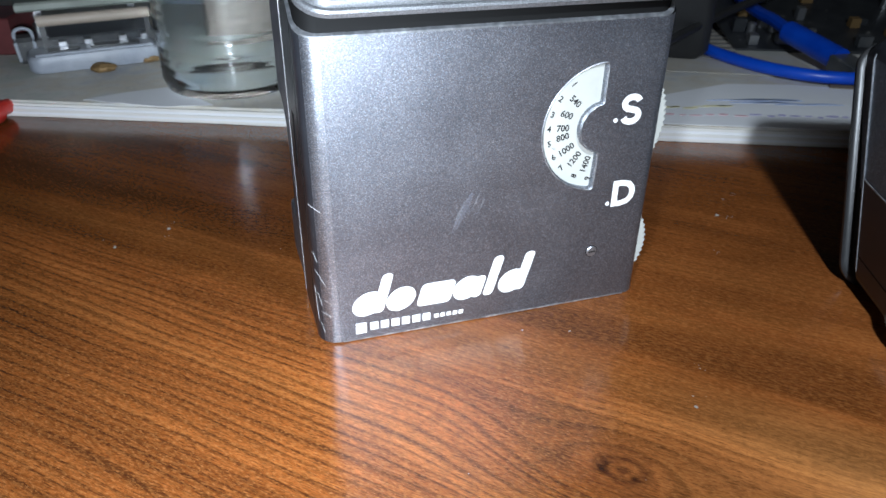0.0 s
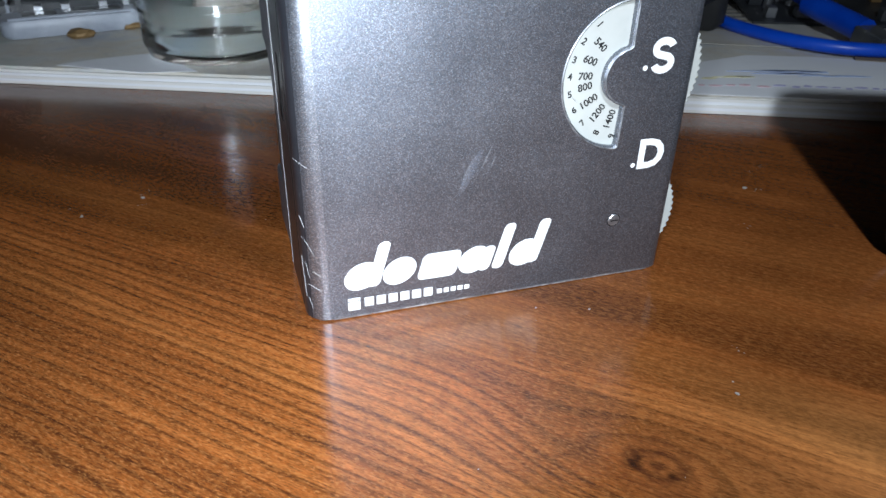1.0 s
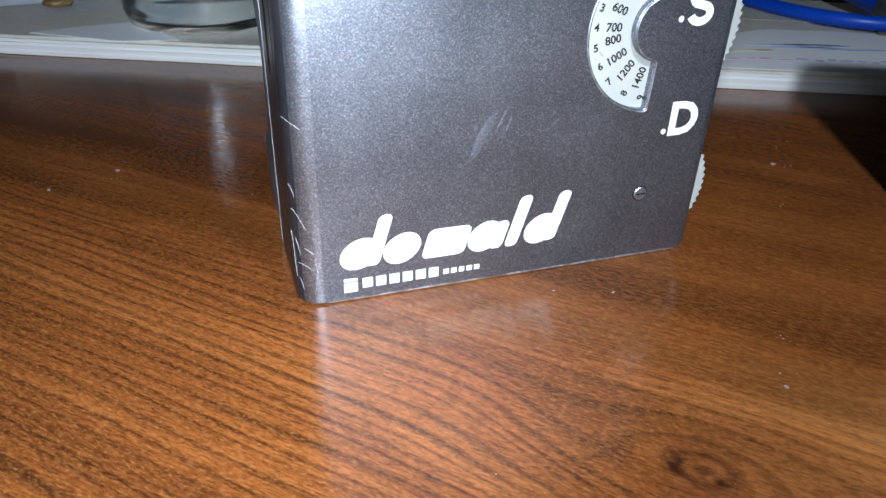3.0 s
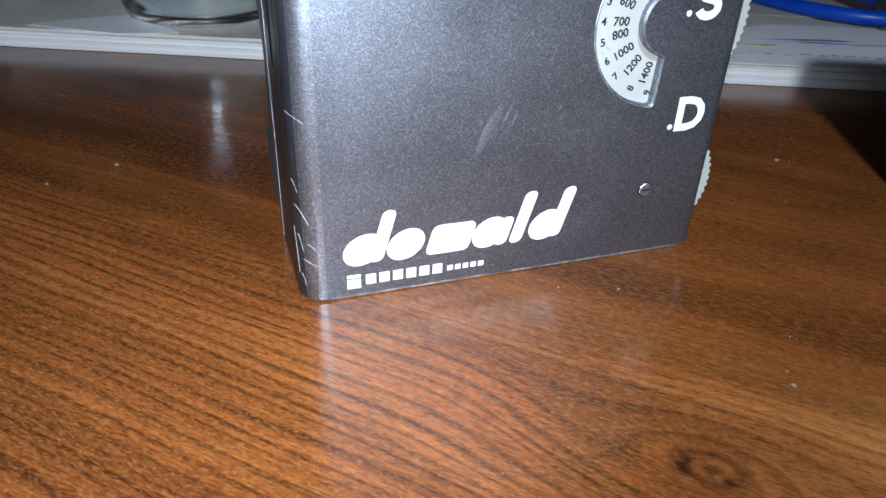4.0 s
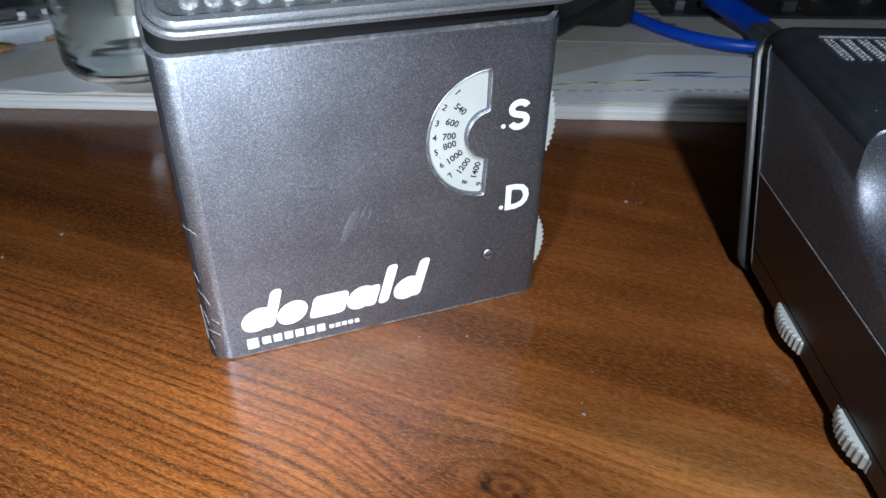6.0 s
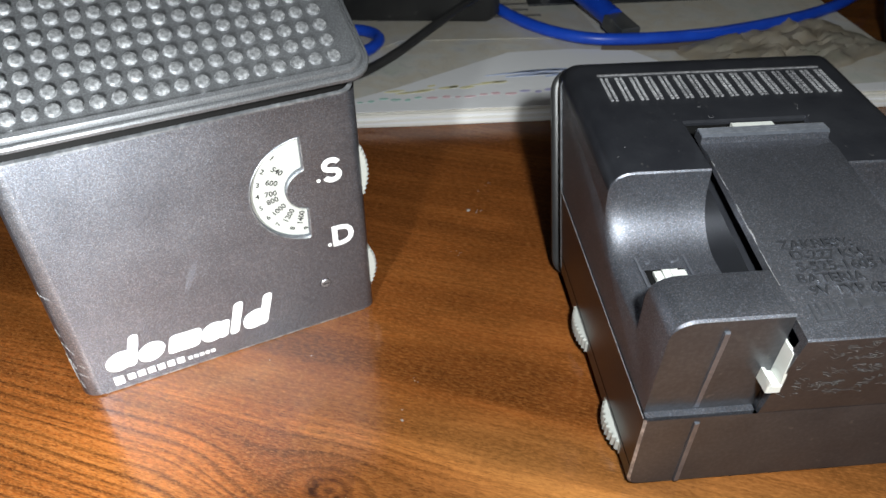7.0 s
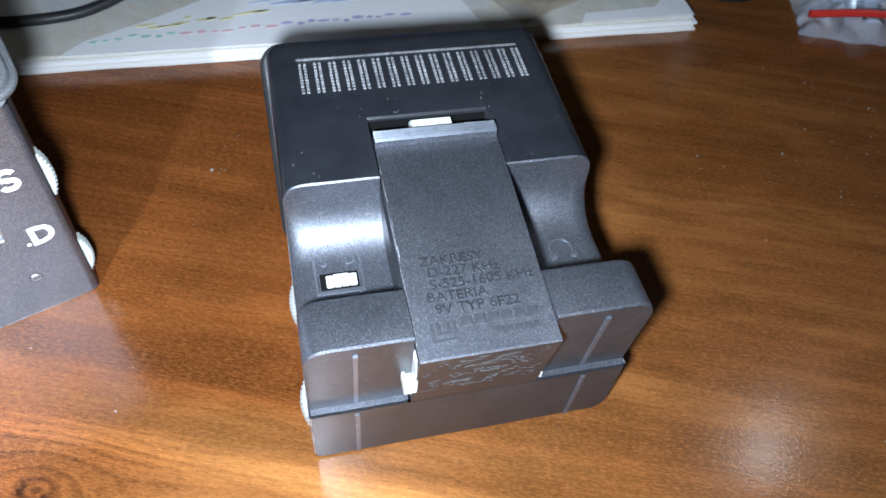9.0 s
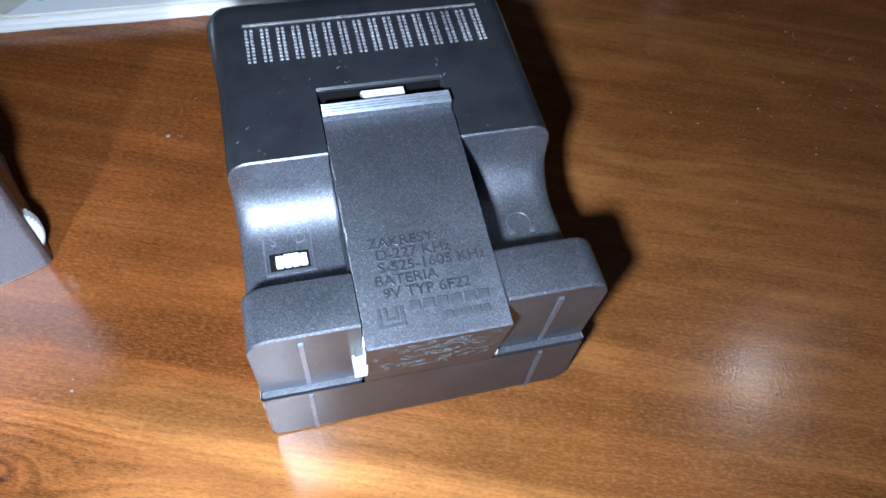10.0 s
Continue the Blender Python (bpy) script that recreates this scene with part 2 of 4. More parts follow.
    c = mixc(m, calm, c, mixc(m, 1.0, c, grey(m, mottle, ((0.30, 0.68), (0.50, 1.0), (0.70, 1.32))), "MULTIPLY"))
    swirl = noise_tex(m, stretched(26, 90, 8), 1.0, 4.0, 0.6, 2.2)
    c = mixc(m, calc(m, "SUBTRACT", 1.0, calm), c, mixc(m, 1.0, c, grey(m, swirl, ((0.30, 0.80), (0.46, 1.0), (0.53, 1.07), (0.60, 0.96), (0.72, 1.12))), "MULTIPLY"))
    plain = calc(m, "SUBTRACT", 1.0, calm)
    vein = noise_tex(m, along(9, 210, 13.0), 1.0, 4.0, 0.62, 0.4)
    c = mixc(m, plain, c, mixc(m, 1.0, c, grey(m, vein, ((0.34, 0.84), (0.42, 1.0), (0.50, 1.03), (0.53, 1.22), (0.57, 0.98), (0.60, 0.78), (0.63, 1.0), (0.74, 1.18))), "MULTIPLY"))
    speckle = noise_tex(m, stretched(620, 1500, 15), 1.0, 3.0, 0.7)
    c = mixc(m, plain, c, mixc(m, 1.0, c, grey(m, speckle, ((0.32, 0.74), (0.50, 1.0), (0.68, 1.25))), "MULTIPLY"))
    c = mixc(m, calc(m, "MULTIPLY", ring, ringed), c, (0.022, 0.0070, 0.0032))
    pores = noise_tex(m, stretched(190, 2600), 1.0, 2.0, 0.65)
    fleck = noise_tex(m, stretched(500, 1500), 1.0, 3.0, 0.65)
    dash = noise_tex(m, stretched(700, 4600, 5), 1.0, 2.0, 0.6)
    glint = noise_tex(m, stretched(900, 2600, 11), 1.0, 2.0, 0.6)
    c = mixc(m, calc(m, "MULTIPLY", grey(m, dash, ((0.53, 0), (0.64, 1))), calc(m, "MULTIPLY", calm, 0.52)), c, (0.040, 0.013, 0.006))
    c = mixc(m, calc(m, "MULTIPLY", grey(m, glint, ((0.54, 0), (0.68, 1))), calc(m, "MULTIPLY", calm, 0.32)), c, (0.46, 0.20, 0.065))
    c = mixc(m, calc(m, "MULTIPLY", calc(m, "MULTIPLY", grey(m, pores, ((0.34, 1), (0.46, 0))), 0.60), calm), c, (0.028, 0.010, 0.005))
    c = mixc(m, calc(m, "MULTIPLY", grey(m, fleck, ((0.46, 0), (0.72, 1))), 0.32), c, (0.42, 0.165, 0.045))
    soft = calc(m, "ADD", calc(m, "SQRT", calc(m, "ADD", calc(m, "MULTIPLY", dx, dx), calc(m, "MULTIPLY", dy, dy))), calc(m, "MULTIPLY", calc(m, "SUBTRACT", noise_tex(m, stretched(260, 260), 1.0, 3.0, 0.6), 0.5), 0.007))
    whorl = calc(m, "MULTIPLY", calc(m, "ADD", calc(m, "SINE", calc(m, "MULTIPLY", soft, 2300.0)), 1.0), 0.5)
    core = grey(m, calc(m, "MULTIPLY", soft, 100), ((0.05, 0.62), (0.40, 0.56), (0.70, 0.36), (1.05, 0.0)))
    c = mixc(m, calc(m, "MULTIPLY", core, calc(m, "ADD", 0.50, calc(m, "MULTIPLY", whorl, 0.50))), c, (0.060, 0.017, 0.008))
    for ox, oy, size in ((-0.0042, -0.0014, 0.0020), (-0.0036, 0.0006, 0.0015), (0.0027, -0.0010, 0.0013)):
        ex, ey = calc(m, "SUBTRACT", dx, ox), calc(m, "SUBTRACT", dy, oy)
        d = calc(m, "SQRT", calc(m, "ADD", calc(m, "MULTIPLY", ex, ex), calc(m, "MULTIPLY", ey, ey)))
        d = calc(m, "ADD", d, calc(m, "MULTIPLY", calc(m, "SUBTRACT", fleck, 0.5), 0.002))
        c = mixc(m, grey(m, calc(m, "DIVIDE", d, size), ((0.2, 0.75), (1.0, 0.0))), c, (0.018, 0.007, 0.004))
    link(m, c, bsdf(m).inputs["Base Color"])
    smear = noise_tex(m, coords(m), 38, 5.0, 0.65)
    link(m, grey(m, smear, ((0.3, 0.15), (0.7, 0.22))), bsdf(m).inputs["Roughness"])
    bsdf(m).inputs["Coat Weight"].default_value, bsdf(m).inputs["Coat Roughness"].default_value = 0.16, 0.09
    bsdf(m).inputs["Specular IOR Level"].default_value = 0.42
    bump(m, calc(m, "ADD", calc(m, "MULTIPLY", pores, 0.45), calc(m, "MULTIPLY", noise_tex(m, coords(m), 900, 2.0), 1.0)), 0.085, 0.0003)
    link(m, bsdf(m).inputs["Normal"].links[0].from_socket, bsdf(m).inputs["Coat Normal"])
    return m


DESK_TURN, GRAIN = -21.9, 21.1       # the desk's own turn, and from it back to the veneer's grain
KNOT = (0.0762, -0.0097)             # along and across the grain
WOOD = wood()


# ---- mesh helpers ----
def mesh_of(name, bm, material, smooth=True):
    bmesh.ops.recalc_face_normals(bm, faces=bm.faces[:])
    data = bpy.data.meshes.new(name)
    bm.to_mesh(data)
    bm.free()
    data.materials.append(material)
    if smooth:
        data.polygons.foreach_set("use_smooth", [True] * len(data.polygons))
        data.set_sharp_from_angle(angle=radians(32))
    return data


def part(name, bm, material, parent=None, label="", m=None):
    ob = new(name, mesh_of(name, bm, material))
    if parent:
        ob.parent = parent
    if m is not None:
        ob.matrix_basis = m
    return tagged(ob, label)


def thing(name, label, category, m=None, kind="", group=""):
    ob = new(name)
    ob.empty_display_size = 0.02
    if m is not None:
        ob.matrix_basis = m
    return tagged(ob, label, category, group, kind)


def loft(rings, closed=True, cap=True, bm=None):
    """A skin over rings of equally many points."""
    bm = bm or bmesh.new()
    rows = [[bm.verts.new(p) for p in ring] for ring in rings]
    n = len(rows[0])
    for a, b in zip(rows, rows[1:]):
        for i in range(n if closed else n - 1):
            j = (i + 1) % n
            bm.faces.new((a[i], a[j], b[j], b[i]))
    if cap:
        bm.faces.new(rows[0])
        bm.faces.new(rows[-1])
    return bm


def rounded(x0, x1, y0, y1, r, n=6):
    """Outline of a rounded rectangle, anticlockwise; r: one radius or four (from x0 y0 on)."""
    rs = r if isinstance(r, tuple) else (r,) * 4
    out = []
    for (cx, cy, a), q in zip(((x0, y0, 180), (x1, y0, 270), (x1, y1, 0), (x0, y1, 90)), rs):
        ox, oy = cx + (q if cx == x0 else -q), cy + (q if cy == y0 else -q)
        for i in range(n + 1):
            t = radians(a + 90 * i / n)
            out.append((ox + q * math.cos(t), oy + q * math.sin(t)))
    return out


def slab(outline, z0, z1, bevel=0.0, bm=None):
    """An outline in x y drawn up from z0 to z1, with chamfered rims."""
    if bevel <= 0:
        return loft([[(x, y, z) for x, y in outline] for z in (z0, z1)], bm=bm)
    cx = sum(p[0] for p in outline) / len(outline)
    cy = sum(p[1] for p in outline) / len(outline)
    ext = max(max(abs(p[0] - cx), abs(p[1] - cy)) for p in outline)
    k = 1 - bevel / ext
    small = [(cx + (x - cx) * k, cy + (y - cy) * k) for x, y in outline]
    return loft([[(x, y, z0) for x, y in small], [(x, y, z0 + bevel) for x, y in outline],
                 [(x, y, z1 - bevel) for x, y in outline], [(x, y, z1) for x, y in small]], bm=bm)


def box(x0, x1, y0, y1, z0, z1, bevel=0.0, bm=None):
    return slab([(x0, y0), (x1, y0), (x1, y1), (x0, y1)], z0, z1, bevel, bm)


def tube(points, radius, sides=10, closed=False):
    """A round cable along points smoothed by a Catmull-Rom curve."""
    pts = [Vector(p) for p in points]
    fine = []
    for i in range(len(pts) - 1):
        p0, p1, p2, p3 = pts[max(i - 1, 0)], pts[i], pts[i + 1], pts[min(i + 2, len(pts) - 1)]
        for k in range(8):
            t = k / 8
            fine.append(0.5 * ((2 * p1) + (p2 - p0) * t + (2 * p0 - 5 * p1 + 4 * p2 - p3) * t * t + (3 * p1 - p0 - 3 * p2 + p3) * t ** 3))
    fine.append(pts[-1])
    rings = []
    for i, p in enumerate(fine):
        d = (fine[min(i + 1, len(fine) - 1)] - fine[max(i - 1, 0)]).normalized()
        a = d.cross(Vector((0, 0, 1)))
        a = a.normalized() if a.length > 1e-4 else Vector((1, 0, 0))
        b = d.cross(a).normalized()
        rings.append([p + radius * (math.cos(2 * math.pi * k / sides) * a + math.sin(2 * math.pi * k / sides) * b) for k in range(sides)])
    return loft(rings)


def lathe(profile, sides=48):
    """A turned solid from (radius, z) pairs."""
    return loft([[(r * math.cos(2 * math.pi * k / sides), r * math.sin(2 * math.pi * k / sides), z) for k in range(sides)] for r, z in profile], cap=False)


def lettering(text, size, depth, material, name, parent, m, label="", squeeze=1.0, align="CENTER", bold=0.0, soft_edge=0.0):
    """Raised letters of the built-in font as one mesh."""
    curve = bpy.data.curves.new(name, "FONT")
    curve.body, curve.size, curve.extrude, curve.align_x, curve.align_y = text, size, depth, align, "CENTER"
    curve.resolution_u, curve.offset, curve.bevel_depth = 3, bold, soft_edge
    ob = bpy.data.objects.new(name, curve)
    scene.collection.objects.link(ob)
    data = bpy.data.meshes.new_from_object(ob.evaluated_get(bpy.context.evaluated_depsgraph_get()))
    bpy.data.objects.remove(ob)
    bpy.data.curves.remove(curve)
    data.materials.clear()
    data.materials.append(material)
    data.transform(Matrix.Diagonal((squeeze, 1, 1, 1)))
    made = new(name, data)
    made.parent, made.matrix_basis = parent, m
    return tagged(made, label)


# ---- the room ----
STUCCO = mat("plain_wall_paint", (0.30, 0.29, 0.27), 0.85)
link(STUCCO, mixc(STUCCO, noise_tex(STUCCO, coords(STUCCO), 9, 4), (0.26, 0.25, 0.23), (0.36, 0.35, 0.32)), bsdf(STUCCO).inputs["Base Color"])
FLOOR = mat("floor_boards", (0.12, 0.08, 0.05), 0.5)
link(FLOOR, mixc(FLOOR, noise_tex(FLOOR, coords(FLOOR, (2, 30, 1)), 3, 4), (0.08, 0.05, 0.03), (0.17, 0.11, 0.06)), bsdf(FLOOR).inputs["Base Color"])


def room():
    r = (-1.9, 1.9, -2.2, 1.3)
    for name, b, material in (("floor", (r[0], r[1], r[2], r[3], -0.80, -0.75), FLOOR),
                              ("ceiling", (r[0], r[1], r[2], r[3], 1.75, 1.80), STUCCO),
                              ("wall_west", (r[0] - 0.1, r[0], r[2], r[3], -0.80, 1.80), STUCCO),
                              ("wall_east", (r[1], r[1] + 0.1, r[2], r[3], -0.80, 1.80), STUCCO),
                              ("wall_south", (r[0] - 0.1, r[1] + 0.1, r[2] - 0.1, r[2], -0.80, 1.80), STUCCO),
                              ("wall_north", (r[0] - 0.1, r[1] + 0.1, r[3], r[3] + 0.1, -0.80, 1.80), STUCCO)):
        tagged(part(name, box(*b), material), "plain painted room wall" if "wall" in name else "plain room " + name, kind="structure", category=name.split("_")[0])


room()

DESK_POSE = pose(0, 0, 0, 0, 0, DESK_TURN)
desk = thing("desk", "dark brown walnut veneer desk with glossy worn top", "desk", DESK_POSE)
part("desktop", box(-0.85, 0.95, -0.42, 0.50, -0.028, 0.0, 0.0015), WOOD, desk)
for px in (-0.80, 0.90):
    part("side_panel", box(px - 0.012, px + 0.012, -0.36, 0.46, -0.75, -0.0285, 0.001), WOOD, desk)


# ---- the pocket radios ----
RW, SLOPE, TOP = 0.090, 0.52, 0.078      # width, slope of the sloping speaker end, height of the front
DIAL = (0.0735, 0.0515)                  # the tuning wheel's axis
SLANT = math.atan(SLOPE)


def rim_drop(d, r=0.006):
    return r - math.sqrt(max(r * r - (r - d) ** 2, 0)) if d < r else 0.0


def soften(pts, r):
    """Rounds the sharp corners of a closed outline."""
    out = []
    for i, p in enumerate(pts):
        a, b = Vector(pts[i - 1]) - Vector(p), Vector(pts[(i + 1) % len(pts)]) - Vector(p)
        if a.angle(b) > radians(130):
            out.append(p)
            continue
        a, b = a.normalized() * min(r, a.length * 0.9), b.normalized() * min(r, b.length * 0.9)
        for k in range(6):
            t = k / 5
            q = Vector(p) + a * (1 - t) ** 2 + b * t ** 2
            out.append((q.x, q.y))
    return out


def front_shell(bm):
    """Outer skin of the front half, with an opening for the dial."""
    r, ry = 0.0050, 0.027
    left = [(r - r * math.cos(radians(a)), r - r * math.sin(radians(a))) for a in range(0, 91, 10)]
    q = 0.0030
    right = [(RW - q + q * math.sin(radians(a)), q - q * math.cos(radians(a))) for a in range(0, 91, 15)]
    line_l, line_r = [(0.0, ry)] + left, right + [(RW, ry)]

    def strip(line):
        low = [bm.verts.new((x, y, 0.0006)) for x, y in line]
        foot = [bm.verts.new((x + (0.0006 if x < RW / 2 else -0.0006) * (y > 0.001), y + 0.0006 * (y < 0.004), 0.0)) for x, y in line]
        top = [bm.verts.new((x, y, TOP + SLOPE * y)) for x, y in line]
        for i in range(len(line) - 1):
            bm.faces.new((low[i], low[i + 1], top[i + 1], top[i]))
            bm.faces.new((foot[i], foot[i + 1], low[i + 1], low[i]))
        return low, top, foot

    a_low, a_top, a_foot = strip(line_l)
    b_low, b_top, b_foot = strip(line_r)
    bm.faces.new((a_foot[-1], b_foot[0], b_low[0], a_low[-1]))
    bm.faces.new(a_foot + b_foot)
    # the flat face with the half-ring opening
    cx, cz = DIAL
    hole = [(cx + 0.0166 * math.cos(radians(a)), cz + 0.0166 * math.sin(radians(a))) for a in range(92, 271, 6)]
    hole += [(cx + 0.0062 * math.cos(radians(a)), cz + 0.0062 * math.sin(radians(a))) for a in range(264, 95, -8)]
    hole = soften(hole, 0.0010)
    edges = []
    outer = [a_low[-1], b_low[0], b_top[0], a_top[-1]]
    hv = [bm.verts.new((x, 0.0, z)) for x, z in hole]
    for loop in (outer, hv):
        for i in range(len(loop)):
            e = bm.edges.get((loop[i], loop[(i + 1) % len(loop)])) or bm.edges.new((loop[i], loop[(i + 1) % len(loop)]))
            edges.append(e)
    bmesh.ops.triangle_fill(bm, use_beauty=True, use_dissolve=False, edges=edges, normal=(0, -1, 0))
    return hole


def inset_outline(pts, d):
    out = []
    for i, (x, z) in enumerate(pts):
        (ax, az), (bx, bz) = pts[i - 1], pts[(i + 1) % len(pts)]
        nx, nz = -(bz - az), bx - ax
        k = math.hypot(nx, nz) or 1
        out.append((x + d * nx / k, z + d * nz / k))
    return out


def back_profile():
    """(y, z) outline of the grip ends of the back half."""
    p = [(0.027, 0.0015), (0.0584, -0.0010), (0.0590, -0.0005), (0.0595, 0.0125), (0.0590, 0.0134), (0.0582, 0.0141), (0.0570, 0.0144),
         (0.0445, 0.0146), (0.0437, 0.0154), (0.0437, 0.0340)]
    p += [(0.0582 - 0.0145 * math.cos(radians(a)), 0.0340 + 0.0145 * math.sin(radians(a))) for a in range(10, 91, 10)]
    p += [(0.0628, 0.0487), (0.0633, 0.0491), (0.0664, 0.1040), (0.0663, 0.1075), (0.0652, 0.1102), (0.0630, 0.1118), (0.0605, TOP + SLOPE * 0.0605), (0.027, TOP + SLOPE * 0.027)]
    return p


def middle_profile():
    return [(0.027, 0.0), (0.0400, 0.0), (0.0410, 0.0006), (0.0500, 0.0010), (0.0600, 0.0600), (0.0560, 0.0602), (0.0560, 0.0712), (0.0640, 0.0714),
            (0.0646, 0.0720), (0.0664, 0.1040), (0.0663, 0.1075), (0.0652, 0.1102), (0.0630, 0.1118), (0.0605, TOP + SLOPE * 0.0605), (0.027, TOP + SLOPE * 0.027)]


CX0, CX1 = 0.0270, 0.0630   # the battery cover's edges


def gear(cx, cz, r, y0, y1, teeth, depth):
    out = []
    for i in range(teeth * 2):
        q = r - (depth if i % 2 else 0)
        t = math.pi * i / teeth
        out.append((cx + q * math.cos(t), cz + q * math.sin(t)))
    small = [(cx + (x - cx) * 0.97, cz + (z - cz) * 0.97) for x, z in out]
    return loft([[(x, y0, z) for x, z in small], [(x, y0 + 0.0005, z) for x, z in out], [(x, y1 - 0.0005, z) for x, z in out], [(x, y1, z) for x, z in small]])


FACE = Matrix(((1, 0, 0, 0), (0, 0, -1, 0), (0, 1, 0, 0), (0, 0, 0, 1)))   # x y of a print onto the front face's x z


def on_face(x, z, turn=0.0, lift=0.0):
    return Matrix.Translation((x, -lift, z)) @ FACE @ Matrix.Rotation(radians(turn), 4, "Z")


def flat_shape(points, lift=0.00006, y=0.0):
    """A thin printed shape on the front face from (x, z) points."""
    return loft([[(x, y, z) for x, z in points], [(x, y - lift, z) for x, z in points]])


def ellipse(cx, cz, a, b, slant=0.0, n=22):
    out = []
    for i in range(n):
        t = 2 * math.pi * i / n
        dz = b * math.sin(t)
        out.append((cx + a * math.cos(t) + slant * dz, cz + dz))
    return out


def round_s(cx, cz, rx=0.00208, rz=0.00158, w=0.00165):
    """The letter S as one even stroke along two bowls."""
    line = [(rx * math.cos(radians(a)), rz + rz * math.sin(radians(a))) for a in range(18, 241, 12)]
    line += [(-p, -q) for p, q in reversed(line)]
    sides = [[], []]
    for i, (x, z) in enumerate(line):
        (ax, az), (bx, bz) = line[max(i - 1, 0)], line[min(i + 1, len(line) - 1)]
        nx, nz = -(bz - az), bx - ax
        k = w / 2 / math.hypot(nx, nz)
        sides[0].append((cx + x + nx * k, cz + z + nz * k))
        sides[1].append((cx + x - nx * k, cz + z - nz * k))
    return sides[0] + sides[1][::-1]


def block(x, z0, z1, w, slant=0.28):
    """A slanted block with rounded corners."""
    return [(a + slant * (b - 0.0076), b) for a, b in rounded(x, x + w, z0, z1, min(0.0013, w * 0.4), 4)]


BACK_PARTS = {"grip_shell", "back_shell", "foot_rib", "foot_ledge", "battery_cover", "latch", "slot_shade", "battery_strap", "switch_plate", "earphone_mark"}
BACK_LEAN = Matrix.Rotation(radians(2.0), 4, "X")    # the back is not square to the front


def radio(m, label, slid, single_studs):
    top = thing("pocket_radio", label, "radio", m, group="pocket radios")
    # front half
    bm = bmesh.new()
    hole = front_shell(bm)
    front = part("front_shell", bm, FRONT, top, "satin dark grey front half with scuffed edges")
    front.data.materials.append(WORN)
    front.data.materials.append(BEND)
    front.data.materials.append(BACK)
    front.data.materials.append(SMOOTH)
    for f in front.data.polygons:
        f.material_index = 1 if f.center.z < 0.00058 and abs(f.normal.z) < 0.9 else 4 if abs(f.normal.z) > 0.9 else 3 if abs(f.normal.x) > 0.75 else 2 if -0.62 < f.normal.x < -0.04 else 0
    for a0, a1, z0, z1 in ((12, 62, 0.0392, 0.0378), (20, 58, 0.0212, 0.0176), (8, 22, 0.0160, 0.0060), (26, 40, 0.0150, 0.0115), (34, 70, 0.0096, 0.0084), (16, 36, 0.0262, 0.0240), (50, 72, 0.0132, 0.0122), (30, 42, 0.0060, 0.0035)):
        pts = []
        for k in range(6):
            t = k / 5
            a = radians(a0 + (a1 - a0) * t)
            pts.append((0.0050 - 0.00505 * math.cos(a), 0.0050 - 0.00505 * math.sin(a), z0 + (z1 - z0) * t * t))
        part("scratch", tube(pts, 0.000042, 5), RUBLINE, front)
    step = inset_outline(hole, 0.00035)
    bm = loft([[(x, 0.0, z) for x, z in hole], [(x, 0.0003, z) for x, z in step], [(x, 0.0016, z) for x, z in step]], cap=False)
    part("dial_rim", bm, FRONT, front)
    part("dial_lip", tube([(x, -0.00002, z) for x, z in hole + hole[:1]], 0.00020, 6), LIP, front)
    # tuning wheel with its scale, volume wheel
    wheel = part("tuning_wheel", gear(DIAL[0], DIAL[1], 0.0188, 0.0016, 0.0060, 74, 0.0006), CREAM, top, "cream plastic thumbwheel with printed tuning scale")
    for n, a in zip("123456789", (127, 146, 163, 178, 194, 210, 226, 245, 262)):
        t = radians(a)
        lettering(n, 0.0021, 0.00003, INK, "scale_digit", wheel, on_face(DIAL[0] + 0.0141 * math.cos(t), DIAL[1] + 0.0141 * math.sin(t), a - 180, -0.00156), bold=0.00005)
    for n, a in zip(("540", "600", "700", "800", "1000", "1200", "1400"), (138, 159, 178, 191, 211, 232, 253)):
        t = radians(a)
        lettering(n, 0.0023, 0.00003, INK, "scale_number", wheel, on_face(DIAL[0] + 0.0104 * math.cos(t), DIAL[1] + 0.0104 * math.sin(t), a - 180, -0.00156), bold=0.00005)
    part("volume_wheel", gear(0.0776, 0.0160, 0.0148, 0.0016, 0.0060, 56, 0.0006), CREAM, top, "cream ribbed thumbwheel")
    # prints
    part("band_letter", flat_shape(round_s(0.0806, 0.0557)), PAINT, front)
    lettering("D", 0.0098, 0.00004, PAINT, "band_letter", front, on_face(0.0817, 0.0324), bold=0.00036, squeeze=0.98)
    for x, z in ((0.0765, 0.0532), (0.0774, 0.0302)):
        part("band_dot", flat_shape(ellipse(x, z, 0.0006, 0.0006, 0, 12)), PAINT, front)
    for k in range(9):
        x = 0.0056 + k * 0.0090
        part("worn_edge", flat_shape([(x, 0.0003), (x + 0.0088, 0.0003), (x + 0.0086, 0.00062), (x + 0.005, 0.00075), (x + 0.0003, 0.00058)], 0.00003), WORN, front)
    for pts, lift in brand_shapes():
        part("brand_mark", flat_shape(pts, lift), PAINT, front)
    screw = bmesh.new()
    loft([[(0.0745 + r * math.cos(k * math.pi / 12), y, 0.0162 + r * math.sin(k * math.pi / 12)) for k in range(24)] for r, y in ((0.00155, 0.0002), (0.00155, -0.00012), (0.00134, -0.00030), (0.0006, -0.00036))], bm=screw)
    part("screw", screw, STEEL, front, "small steel screw head")
    part("screw_slot", box(0.0735, 0.0755, -0.00042, -0.00030, 0.01606, 0.01634), DARK, front)
    ringed = [(0.0745 + q * math.cos(k * math.pi / 12), 0.0162 + q * math.sin(k * math.pi / 12)) for q in (0.00176,) for k in range(24)]
    part("screw_hole", flat_shape(ringed, 0.00003), DARK, front)
    # back half
    grips = []
